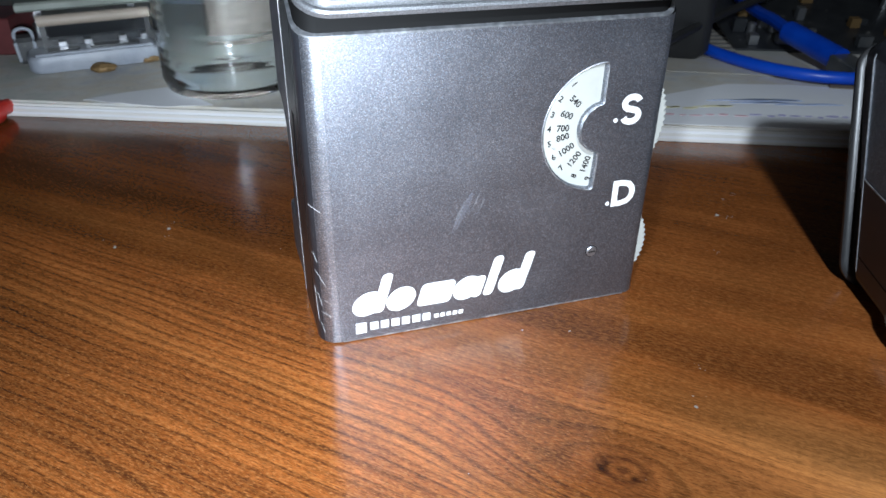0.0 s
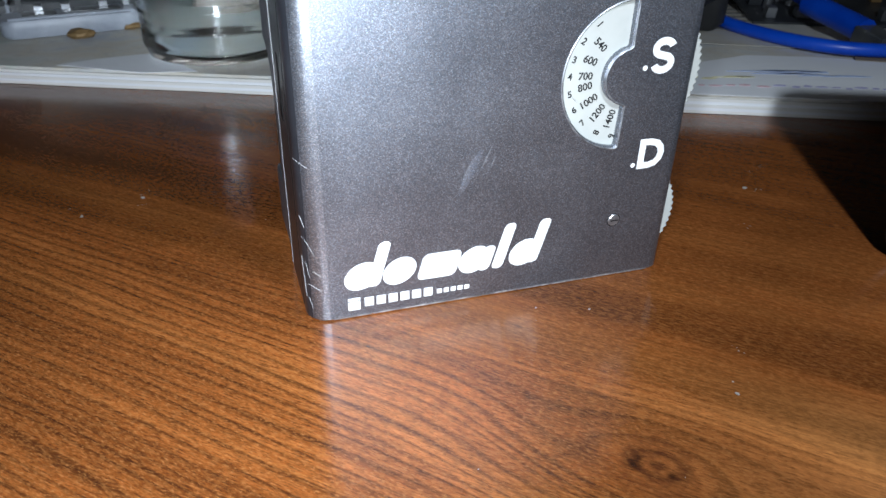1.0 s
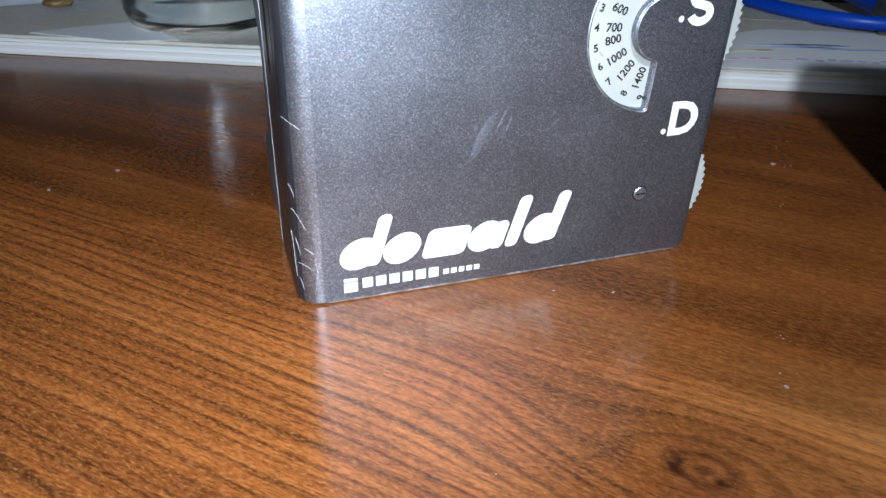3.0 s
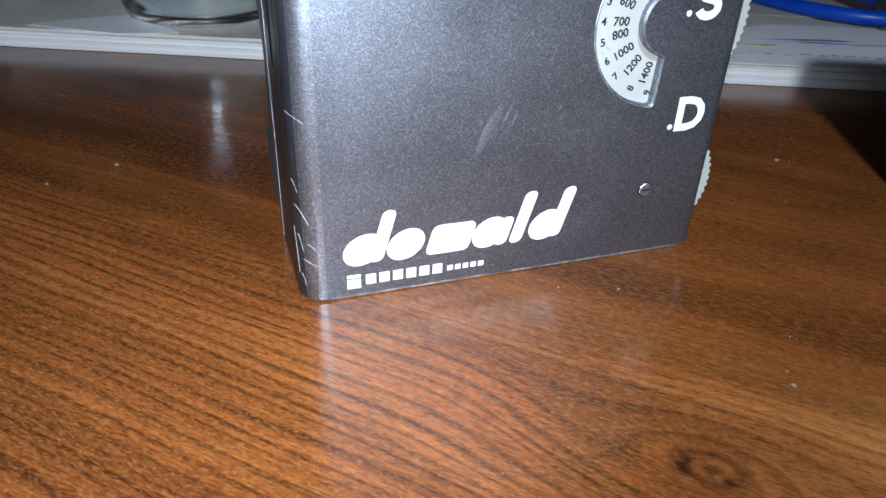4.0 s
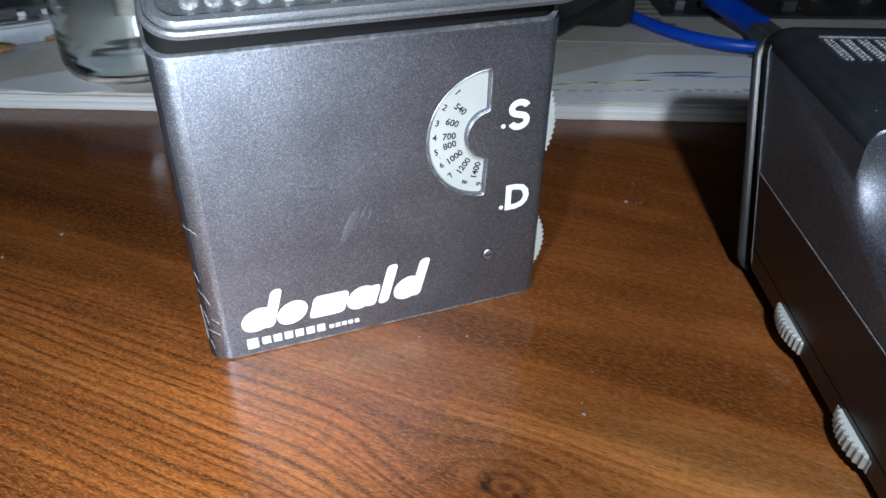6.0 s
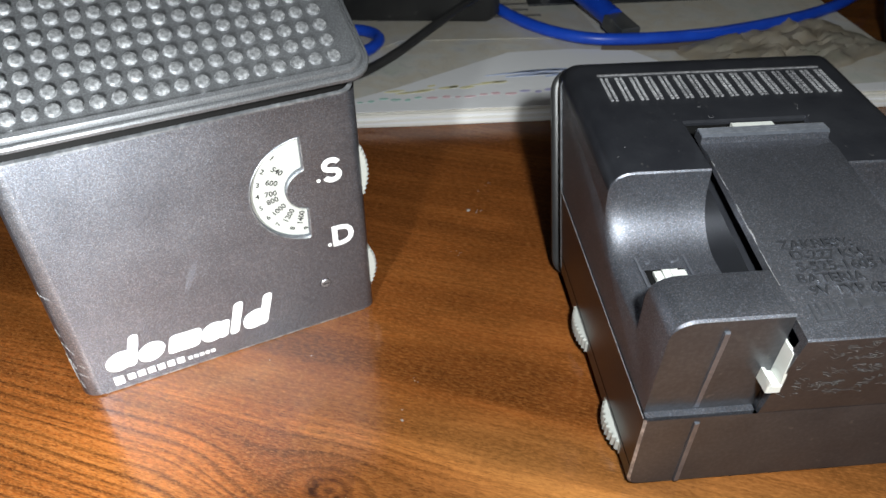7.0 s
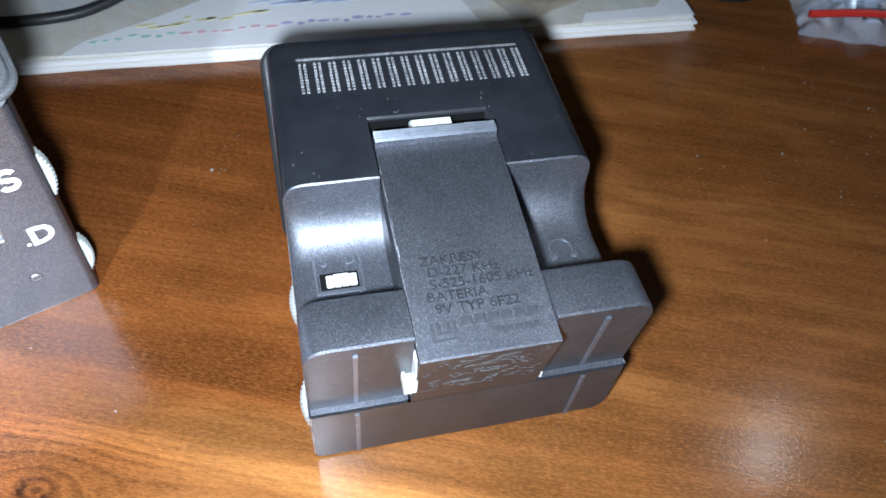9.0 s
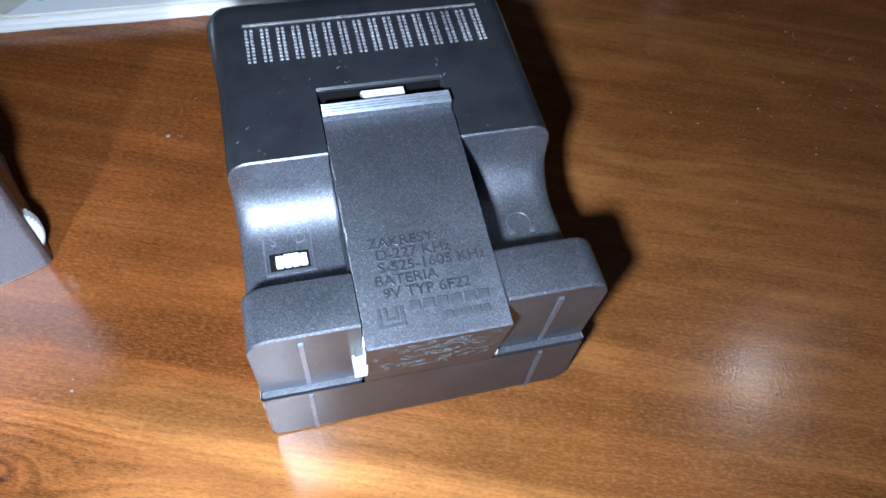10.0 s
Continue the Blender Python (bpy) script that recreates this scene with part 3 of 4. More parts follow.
    for x_out, x_in, sign in ((0.0004, CX0, 1), (RW - 0.0004, CX1, -1)):
        prof = back_profile()
        rings = []
        for d in (0.0, 0.0003, 0.0009, 0.0018, 0.0030, 0.0045, 0.0060):
            rings.append([(x_out + sign * d, 0.027 + (y - 0.027) * (1 - rim_drop(d) / 0.040), z) for y, z in prof])
        rings.append([(x_in, y, z) for y, z in prof])
        grips.append(loft(rings))
    for bm in grips:
        grip = part("grip_shell", bm, BACK, top)
        grip.data.materials.append(MATTE)
        grip.data.materials.append(SMOOTH)
        for f in grip.data.polygons:
            y, z = f.center.y, f.center.z
            f.material_index = 2 if f.normal.z < -0.8 and z < 0.004 else int(z < 0.0493 and y > 0.0275)
    prof = middle_profile()
    back = part("back_shell", loft([[(x, y, z) for y, z in prof] for x in (CX0, CX1)]), BACK, top)
    # ribs at the foot
    for x in (0.0128, RW - 0.0128):
        rib = box(x - 0.0006, x + 0.0006, 0.0278, 0.0553, 0.0013, 0.0040, 0.0003)
        for v in rib.verts:
            v.co.z -= (v.co.y - 0.027) * 0.099
        part("foot_rib", rib, RIB, top)
        part("front_rib", box(x - 0.0006, x + 0.0006, 0.0006, 0.0255, -0.0005, 0.0010, 0.0003), RIB, top)
    for x0, x1 in ((0.0004, CX0 - 0.0004), (CX1 + 0.0004, RW - 0.0004)):
        part("foot_ledge", box(x0, x1, 0.0256, 0.0274, -0.0003, 0.0030, 0.0003), MATTE, top)
    # side seams, slot and rubbed edges
    for x in (0.0, RW):
        part("side_seam", box(x - 0.00006, x + 0.00006, 0.0074, 0.0078, 0.001, TOP + 0.003), DARK, top)
        part("rubbed_edge", box(x - 0.00010, x + 0.00010, 0.0266, 0.0270, 0.001, TOP + SLOPE * 0.0262), EDGE, top)
    part("side_slot", box(-0.00008, 0.0004, 0.0150, 0.0185, 0.0430, 0.0570), DARK, top)
    part("scuff", flat_shape([(x + 0.46 * (z - 0.0285), z) for x, z in ellipse(0.0350, 0.0332, 0.00105, 0.0052, 0.0, 22)], 0.00002), SCUFF, front)
    for pts in scratch_shapes():
        part("scratch", flat_shape(pts, 0.00003), SCRATCH, front)
    # vent slots
    for i in range(16):
        x = 0.0110 + i * 0.0680 / 15
        part("vent_slot", vent_slot(x), EDGE, back)
    part("vent_line", box(0.0098, 0.0806, 0.0660, 0.06645, 0.0990, 0.0997, 0.0001), EDGE, back)
    # battery cover
    cover = part("battery_cover", battery_cover(), MATTE, top, "matte black battery cover with raised lettering", Matrix.Translation((0, 0, -slid)))
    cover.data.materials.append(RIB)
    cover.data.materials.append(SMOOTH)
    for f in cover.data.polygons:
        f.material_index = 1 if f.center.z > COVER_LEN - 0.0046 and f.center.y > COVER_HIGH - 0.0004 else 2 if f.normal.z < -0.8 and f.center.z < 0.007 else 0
    for k in range(4):
        z = COVER_LEN - 0.0035 + 0.0010 * k
        part("rubbed_ridge", tube([(CX0 + 0.0006, COVER_HIGH + 0.0005, z), (0.045, COVER_HIGH + 0.00054, z), (CX1 - 0.0006, COVER_HIGH + 0.0005, z)], 0.00013, 6), LIP, cover)
    cover_text(cover)
    flecks = bmesh.new()
    rnd = random.Random(31)
    for k in range(1500):
        x, y = rnd.gauss(0.0450, 0.0085), rnd.uniform(0.034, 0.0550)
        if CX0 + 0.002 < x < CX1 - 0.002 and noise.noise((x * 260 + y * 120, y * 330, 2)) > 0.02:
            q, far = 0.000015 + 0.00003 * rnd.random() ** 2, 0.0001 + 0.0007 * rnd.random() ** 2
            lean = rnd.gauss(0.5, 0.25)
            zz = 0.0055 * (COVER_LOW - 0.0004 - y) / (COVER_LOW - 0.0270)
            loft([[(x + a * far, y + a * far * lean + b * q, zz - 0.0055 * a * far * lean / (COVER_LOW - 0.0270) - h) for a, b in ((-1, 0), (-0.3, -1), (1, 0), (0.2, 1))] for h in (-0.0001, 0.00005)], bm=flecks)
    tagged(part("dust_smear", flecks, DUSTY, cover, "pale dust rubbed into the end"), kind="stuff")
    # wear along the cover's edge, at the slot's corners and on the back
    rnd = random.Random(47)
    for k in range(38):
        z, n = 0.003 + 0.054 * rnd.random(), 0.0006 + 0.0022 * rnd.random()
        x = CX1 - 0.00035 - 0.0004 * rnd.random() ** 2
        part("scratch", tube([(x, cover_y(z) + 0.00001, z), (x + 0.0001, cover_y(z + n) + 0.00001, z + n)], 0.00006 + 0.00005 * rnd.random(), 5), EDGE, cover)
    for k in range(11):
        x = rnd.choice((CX1 + 0.0012, CX1 + 0.0016, CX0 - 0.0010, RW - 0.006, 0.030, 0.055)) + rnd.gauss(0, 0.0014)
        z = 0.0722 + abs(rnd.gauss(0, 0.0035)) if CX0 - 0.004 < x < CX1 + 0.005 else 0.056 + 0.045 * rnd.random()
        y = 0.0646 + (z - 0.0720) * 0.05625
        part("scratch", tube([(x, y, z), (x + rnd.gauss(0, 0.0006), y + 0.00002, z + rnd.gauss(0, 0.0005))], 0.00005 + 0.00006 * rnd.random(), 5), EDGE, back)
    # white latch in the slot
    latch = box(0.0390, 0.0508, 0.0550, 0.0655, 0.0622, 0.0684, 0.0004)
    box(0.0390, 0.0508, 0.0550, 0.0630, 0.0685, 0.0706, 0.0003, bm=latch)
    # dark lining added to hold the slot black, as deep shade does
    lining = box(CX0 + 0.0004, CX1 - 0.0004, 0.0559, 0.0563, 0.0604, 0.0711)
    box(CX0 + 0.0004, CX1 - 0.0004, 0.0562, 0.0634, 0.0708, 0.07115, bm=lining)
    part("slot_shade", lining, DARK, top)
    part("latch", latch, LATCH, top, "white plastic battery latch")
    strap = box(CX0 + 0.0001, CX0 + 0.0008, 0.0405, 0.0505, -0.0040, 0.0030, 0.0002)
    box(CX0 - 0.0026, CX0 + 0.0008, 0.0380, 0.0404, -0.0042, 0.0015, 0.0003, bm=strap)
    box(CX0 - 0.0026, CX0 - 0.0018, 0.0403, 0.0418, -0.0042, 0.0015, 0.0002, bm=strap)
    # seen from behind the strap lies beside the cover
    strap.transform(Matrix.Translation((RW, 0, 0)) @ Matrix.Diagonal((-1, 1, 1, 1)))
    part("battery_strap", strap, LATCH, top)
    part("battery_strap", box(CX0 - 0.0013, CX0 - 0.0002, 0.0280, 0.0306, -0.0006, 0.0010, 0.0003), LATCH, top)
    # band switch and earphone sign in the grips
    switch(top)
    earphone_sign(top)
    # sloping speaker end
    speaker_end(top, single_studs)
    for ob in top.children:
        if ob.name.split(".")[0] in BACK_PARTS:
            ob.matrix_basis = BACK_LEAN @ ob.matrix_basis
    return top


def scratch_shapes():
    """Thin scratches on the front, as slim slanted slivers."""
    rnd = random.Random(23)
    out = []

    def sliver(x, z, length, angle, w, bend=0.0):
        c, q = math.cos(radians(angle)), math.sin(radians(angle))
        up = [(x + c * length * t - q * (w * math.sin(math.pi * t) + bend * t * t), z + q * length * t + c * (w * math.sin(math.pi * t) + bend * t * t)) for t in (0, 0.25, 0.5, 0.75, 1)]
        down = [(x + c * length * t - q * (-w * math.sin(math.pi * t) + bend * t * t), z + q * length * t + c * (-w * math.sin(math.pi * t) + bend * t * t)) for t in (0.75, 0.5, 0.25)]
        out.append(up + down)

    for k in range(4):
        sliver(0.0346 + 0.00022 * k + rnd.gauss(0, 0.0002), 0.0280 + 0.004 * rnd.random(), 0.0050 + 0.004 * rnd.random(), 66 + rnd.gauss(0, 3), 0.00004)
    sliver(0.0395, 0.0335, 0.0060, 66, 0.00009)
    sliver(0.0415, 0.0330, 0.0045, 72, 0.00007)
    for k in range(16):
        sliver(0.050 + rnd.gauss(0, 0.006), 0.045 + rnd.gauss(0, 0.007), 0.0006 + 0.0016 * rnd.random(), rnd.uniform(20, 140), 0.00005)
    for k in range(14):
        sliver(0.0056 + 0.002 * rnd.random(), 0.006 + 0.030 * rnd.random(), 0.0008 + 0.002 * rnd.random(), rnd.uniform(60, 160), 0.00005)
    return out


def brand_shapes():
    """The maker's mark and name as plain slanted shapes."""
    out = []
    for x, w, kind in ((0.0087, 0.0076, "bowl"), (0.0175, 0.0072, "bowl"), (0.0250, 0.0092, "block"), (0.0354, 0.0070, "bowl"), (0.0480, 0.0070, "bowl")):
        if kind == "bowl":
            out.append((ellipse(x + w / 2, 0.0109, w / 2 + 0.0002, 0.0035, 0.28, 28), 0.00009))
        else:
            out.append((block(x, 0.0076, 0.0142, w), 0.00009))
    for x, low, high in ((0.0134, 0.0078, 0.0190), (0.0398, 0.0076, 0.0140), (0.0432, 0.0076, 0.0192), (0.0520, 0.0078, 0.0192)):
        out.append((block(x, low, high, 0.0028), 0.00005))
    out.append(([(0.0090, 0.0022), (0.0118, 0.0022), (0.0118, 0.0044), (0.0090, 0.0044)], 0.00006))
    out.append(([(0.0090, 0.0047), (0.0118, 0.0047), (0.0118, 0.0054), (0.0090, 0.0054)], 0.00006))
    for i in range(6):
        x = 0.0128 + i * 0.0028
        out.append(([(x, 0.0028), (x + 0.0021, 0.0028), (x + 0.0021, 0.0051), (x, 0.0051)], 0.00006))
    for i in range(5):
        x = 0.0300 + i * 0.0017
        out.append(([(x, 0.0031), (x + 0.0012, 0.0031), (x + 0.0012, 0.0043), (x, 0.0043)], 0.00006))
    return out


def vent_slot(x):
    """Two rows of small teeth in a slot."""
    bm = bmesh.new()
    for sx in (-0.00075, 0.00075):
        for k in range(10):
            z = 0.0846 + k * 0.00138
            y = 0.0654 + (z - 0.0862) * 0.055
            q = 0.00058
            base = [bm.verts.new((x + sx + ax * q, y - 0.0004, z + az * q)) for ax, az in ((-1, -1), (1, -1), (1, 1), (-1, 1))]
            tip = [bm.verts.new((x + sx + ax * q * 0.6, y + 0.0004, z + az * q * 0.6)) for ax, az in ((-1, -1), (1, -1), (1, 1), (-1, 1))]
            bm.faces.new(tip)
            for i in range(4):
                bm.faces.new((base[i], base[(i + 1) % 4], tip[(i + 1) % 4], tip[i]))
    return bm


COVER_LOW, COVER_HIGH = 0.0566, 0.0668     # depth of the cover's outer face at its foot and head
COVER_LEN = 0.0694


def cover_y(z):
    return COVER_LOW + (COVER_HIGH - 0.0006 - COVER_LOW) * z / COVER_LEN


def battery_cover():
    p = [(0.0266, 0.0080), (0.0266, 0.0055), (0.0420, 0.0027), (COVER_LOW - 0.0004, 0.0), (COVER_LOW, 0.0004)]
    z = COVER_LEN - 0.0085
    p += [(cover_y(z), z), (cover_y(z) - 0.0004, z + 0.0012), (cover_y(z) - 0.0001, z + 0.0040)]
    for k in range(4):
        q = z + 0.0042 + k * 0.0010
        p += [(COVER_HIGH - 0.0001, q), (COVER_HIGH + 0.0006, q + 0.00075), (COVER_HIGH + 0.0006, q + 0.00085), (COVER_HIGH - 0.0001, q + 0.0009)]
    p += [(COVER_HIGH, COVER_LEN), (COVER_HIGH - 0.0022, COVER_LEN), (COVER_LOW - 0.0024, 0.0024)]
    return loft([[(x, y, z) for y, z in p] for x in (CX0 + 0.0003, CX1 - 0.0003)])


COVER_FACE = Matrix(((-1, 0, 0, 0), (0, 0, 1, 0), (0, 1, 0, 0), (0, 0, 0, 1)))


def on_cover(x, z, turn=0.0):
    tilt = math.atan((COVER_HIGH - COVER_LOW) / COVER_LEN)
    return Matrix.Translation((x, cover_y(z) + 0.00002, z)) @ COVER_FACE @ Matrix.Rotation(tilt, 4, "X") @ Matrix.Rotation(radians(turn), 4, "Z")


def cover_text(cover):
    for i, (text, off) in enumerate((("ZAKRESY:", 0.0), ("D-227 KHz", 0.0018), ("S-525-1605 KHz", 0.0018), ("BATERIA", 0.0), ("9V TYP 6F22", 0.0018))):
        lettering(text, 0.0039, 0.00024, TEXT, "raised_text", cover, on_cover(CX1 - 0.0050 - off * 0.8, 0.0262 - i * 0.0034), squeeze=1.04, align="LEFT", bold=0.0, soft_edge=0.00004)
    # maker's square and name bars, all with soft raised edges
    def bar(name, x, z, w, h, high=0.00030):
        rim = 0.00016
        rings = [[(-a, -b), (a, -b), (a, b), (-a, b)] for a, b in ((w / 2, h / 2), (w / 2, h / 2), (w / 2 - rim, h / 2 - rim))]
        part(name, loft([[(x0, y0, z0) for x0, y0 in ring] for ring, z0 in zip(rings, (-0.0001, high - rim, high))]), MARK, cover, m=on_cover(x, z))

    for x, z, w, h in ((0.0555, 0.0046, 0.0064, 0.0008), (0.0583, 0.0072, 0.0008, 0.0043), (0.0527, 0.0072, 0.0008, 0.0043), (0.0567, 0.0076, 0.0008, 0.0034),
                       (0.0543, 0.0076, 0.0008, 0.0034), (0.0555, 0.0062, 0.0032, 0.0007)):
        bar("maker_mark", x, z, w, h)
    for i in range(6):
        bar("name_bar", 0.0495 - i * 0.0034, 0.0088, 0.0027, 0.0026)
    for i in range(5):
        bar("name_bar", 0.0418 - i * 0.0023, 0.0052, 0.0018, 0.0019)


def switch(top):
    y = 0.0437
    x0, x1, z0, z1 = RW - 0.0195, RW - 0.0062, 0.0262, 0.0398
    bm = bmesh.new()
    for b in ((x0, x1, z1 - 0.0006, z1), (x0, x1, z0, z0 + 0.0006), (x0, x0 + 0.0006, z0 + 0.0006, z1 - 0.0006), (x1 - 0.0006, x1, z0 + 0.0006, z1 - 0.0006)):
        box(b[0], b[1], y - 0.0003, y + 0.0006, b[2], b[3], bm=bm)
    plate = part("switch_plate", bm, LIT_RELIEF, top)
    part("slider_slot", box(x0 + 0.0014, x1 - 0.0014, y - 0.0004, y + 0.00012, z0 + 0.0013, z0 + 0.0068), DARK, plate)
    knob = bmesh.new()
    for k in range(4):
        box(x0 + 0.0020 + k * 0.0021, x0 + 0.0040 + k * 0.0021, y - 0.0004, y + 0.0010 + 0.0005 * (k in (1, 2)), z0 + 0.0018, z0 + 0.0056, 0.0003, bm=knob)
    part("switch_slider", knob, LATCH, plate, "cream slider")
    for text, x in (("S", x1 - 0.0030), ("D", x0 + 0.0030)):
        lettering(text, 0.0044, 0.0006, LIT_RELIEF, "switch_letter", plate, Matrix.Translation((x, y, z1 - 0.0030)) @ COVER_FACE)


def earphone_sign(top):
    y = 0.0437
    pts = [(0.0125 + 0.0034 * math.cos(radians(a)), y, 0.0312 + 0.0034 * math.sin(radians(a))) for a in range(-30, 211, 20)]
    part("earphone_mark", tube(pts, 0.00032, 6), LIT_RELIEF, top)
    for sx, turn in ((-0.0032, -18), (0.0032, 18)):
        part("earphone_mark", box(-0.0007, 0.0007, -0.0002, 0.0004, -0.0014, 0.0010, 0.0001), LIT_RELIEF, top, m=Matrix.Translation((0.0125 + sx, y, 0.0288)) @ Matrix.Rotation(radians(turn), 4, "Y"))


def cap_point(x, w, n):
    """From the speaker end's own plane (x, up the slope, out of it) to the radio's axes."""
    c, s = math.cos(SLANT), math.sin(SLANT)
    return (x, -0.0030 + w * c - n * s, 0.0815 + w * s + n * c)


def speaker_end(top, single_studs):
    length = 0.0705
    x0, x1, first = (0.0003, RW + 0.0045, 0.0097) if single_studs else (-0.0012, RW + 0.0018, 0.0072)

    def ring(d, n):
        return [cap_point(x, w, n) for x, w in rounded(x0 + d, x1 - d, d, length - d, 0.0074 - min(d, 0.004), 8)]

    rings = [ring(d, n) for d, n in ((0.0014, 0.0002), (0.0004, 0.0005), (0.0, 0.0009), (0.0, 0.0019), (0.0004, 0.0024), (0.0009, 0.0025), (0.0011, 0.0021), (0.0015, 0.0021), (0.0017, 0.0028), (0.0022, 0.0034), (0.0034, 0.0036), (0.0040, 0.0032), (0.0046, 0.0031))]
    cap = part("speaker_plate", loft(rings), CAPS if single_studs else SHADED_CAP, top, "speaker plate covered in round studs")
    neck = [[(x, y, TOP + SLOPE * y + h) for x, y in rounded(0.0006, RW - 0.0006, 0.0005, 0.058, 0.0045, 6)] for h in (-0.004, 0.0045)]
    part("neck", loft(neck), DARK, top)
    edge = [[(x, y, TOP + SLOPE * y + h) for x, y in rounded(d, RW - d, d, 0.0600, 0.0046, 6)] for d, h in ((0.00004, -0.00035), (-0.00018, -0.0002), (-0.00018, 0.00025), (0.0001, 0.0004), (0.0010, 0.0004), (0.0016, -0.0006))]
    part("top_edge", loft(edge, cap=False), LIP, top)
    sharp = bmesh.new()
    dome(sharp, (0, 0, 0))
    data = mesh_of("stud", sharp, STUD)
    rest = bmesh.new()
    turn = Matrix.Rotation(SLANT, 4, "X")
    for r in range(12):
        for c in range(17):
            p = cap_point(first + c * 0.0754 / 16, 0.0072 + r * 0.00525, 0.0031)
            if single_studs:
                s = new("stud", data)
                s.parent, s.matrix_basis = cap, Matrix.Translation(p) @ turn @ Matrix.Rotation(1.3 * (r * 5 + c * 3 % 7), 4, "Z")
            else:
                dome(rest, p, turn)
    if single_studs:
        rest.free()
    else:
        tagged(part("stud", rest, STUD, cap), kind="stuff")


def dome(bm, at, turn=None):
    """A stud with a raised rim, a groove and an uneven pressed top."""
    rows = []
    for r, z, uneven in ((0.00194, -0.0001, 0.0), (0.00188, 0.00014, 0.0), (0.00178, 0.00014, 0.0), (0.00172, -0.00010, 0.0), (0.00158, 0.00072, 0.00004), (0.00100, 0.00094, 0.00010), (0.00040, 0.00088, 0.00010)):
        rows.append([(r * math.cos(k * math.pi / 5), r * math.sin(k * math.pi / 5), z + uneven * math.sin(k * 2.6 + r * 9000)) for k in range(10)])
    rows = [[Vector(p) if turn is None else turn @ Vector(p) for p in row] for row in rows]
    loft([[p + Vector(at) for p in row] for row in rows], bm=bm)


STUD = plastic("stud_plastic", (0.36, 0.37, 0.385), (0.56, 0.57, 0.585), 0.30, 1000, 1.0, 0.5, 0.5, 0.4)

radio_standing = radio(pose(-0.004, 0, 0), "scuffed dark grey pocket radio with cream dial, standing on the desk", 0.0, True)
A2 = 21.3
lying = Matrix(((-math.cos(radians(A2)), 0, math.sin(radians(A2)), 0), (math.sin(radians(A2)), 0, math.cos(radians(A2)), 0), (0, 1, 0, 0), (0, 0, 0, 1)))
radio_lying = radio(Matrix.Translation((0.160, -0.108, 0.0004)) @ lying @ Matrix.Rotation(radians(-2.0), 4, "X") @ Matrix.Translation((-RW / 2, 0, 0)),
                    "black pocket radio lying on its front with loose battery cover", 0.0063, False)


# ---- papers behind the radios ----
def paper(name, a, b, marks=0.0):
    m = mat(name, a, 0.75)
    v = coords(m)
    c = mixc(m, noise_tex(m, v, 30, 4), a, b)
    if marks:
        # faded map print: pastel patches, thin lines and small type
        hue = noise_tex(m, v, 26, 3.0, 0.6)
        patch = ramp(m, hue, ((0.28, (0.42, 0.50, 0.66)), (0.40, (0.74, 0.73, 0.68)), (0.50, (0.68, 0.60, 0.46)), (0.58, (0.72, 0.71, 0.66)), (0.68, (0.50, 0.58, 0.50)), (0.80, (0.72, 0.62, 0.30))))
        c = mixc(m, marks, c, patch)
        roads = grey(m, noise_tex(m, v, 70, 2.0, 0.5, 1.5), ((0.47, 0), (0.49, 1), (0.51, 1), (0.53, 0)))
        c = mixc(m, calc(m, "MULTIPLY", roads, marks * 0.4), c, (0.34, 0.33, 0.36))
    link(m, c, bsdf(m).inputs["Base Color"])
    bump(m, noise_tex(m, v, 220, 3), 0.3, 0.0004)
    return m


PAPER = paper("old_paper", (0.74, 0.72, 0.67), (0.84, 0.83, 0.79))
MAP = paper("map_paper", (0.54, 0.52, 0.47), (0.68, 0.66, 0.61), 0.45)
SHEET = paper("white_paper", (0.84, 0.85, 0.87), (0.88, 0.88, 0.89))
PRINTS = [mat("print_" + n, c, 0.7) for n, c in (("blue", (0.46, 0.54, 0.76)), ("yellow", (0.74, 0.68, 0.40)), ("violet", (0.45, 0.42, 0.64)), ("green", (0.40, 0.62, 0.56)), ("rose", (0.74, 0.50, 0.54)))]

STACK = pose(0.386, 0.008, 0.0002, 0, 0, -21.9)
STACK_TOP = 0.0072
stack = thing("paper_stack", "stack of old printed papers with uneven white edges", "papers", STACK)


def sheet_mesh(x0, x1, y0, y1, z, lift, wave):
    """A thin sheet with an uneven edge and a slight wave."""
    bm = bmesh.new()
    nx, ny = 60, 8
    rows = []
    for j in range(ny + 1):
        row = []
        for i in range(nx + 1):
            x, y = x0 + (x1 - x0) * i / nx, y0 + (y1 - y0) * j / ny
            y += wave * noise.noise((x * 30, z * 900, 0)) * (1 - j / ny)
            row.append((x, y))
        rows.append(row)
    top = [[bm.verts.new((x, y, z + lift)) for x, y in row] for row in rows]
    low = [[bm.verts.new((x, y, z)) for x, y in row] for row in rows]
    for j in range(ny):
        for i in range(nx):
            bm.faces.new((top[j][i], top[j][i + 1], top[j + 1][i + 1], top[j + 1][i]))
            bm.faces.new((low[j][i], low[j + 1][i], low[j + 1][i + 1], low[j][i + 1]))
    for line in ([(0, i) for i in range(nx + 1)], [(ny, i) for i in range(nx + 1)]):
        for (a, b), (c, d) in zip(line, line[1:]):
            bm.faces.new((top[a][b], top[c][d], low[c][d], low[a][b]))
    for i in (0, nx):
        for j in range(ny):
            bm.faces.new((top[j][i], top[j + 1][i], low[j + 1][i], low[j][i]))
    return bm


rng = random.Random(7)
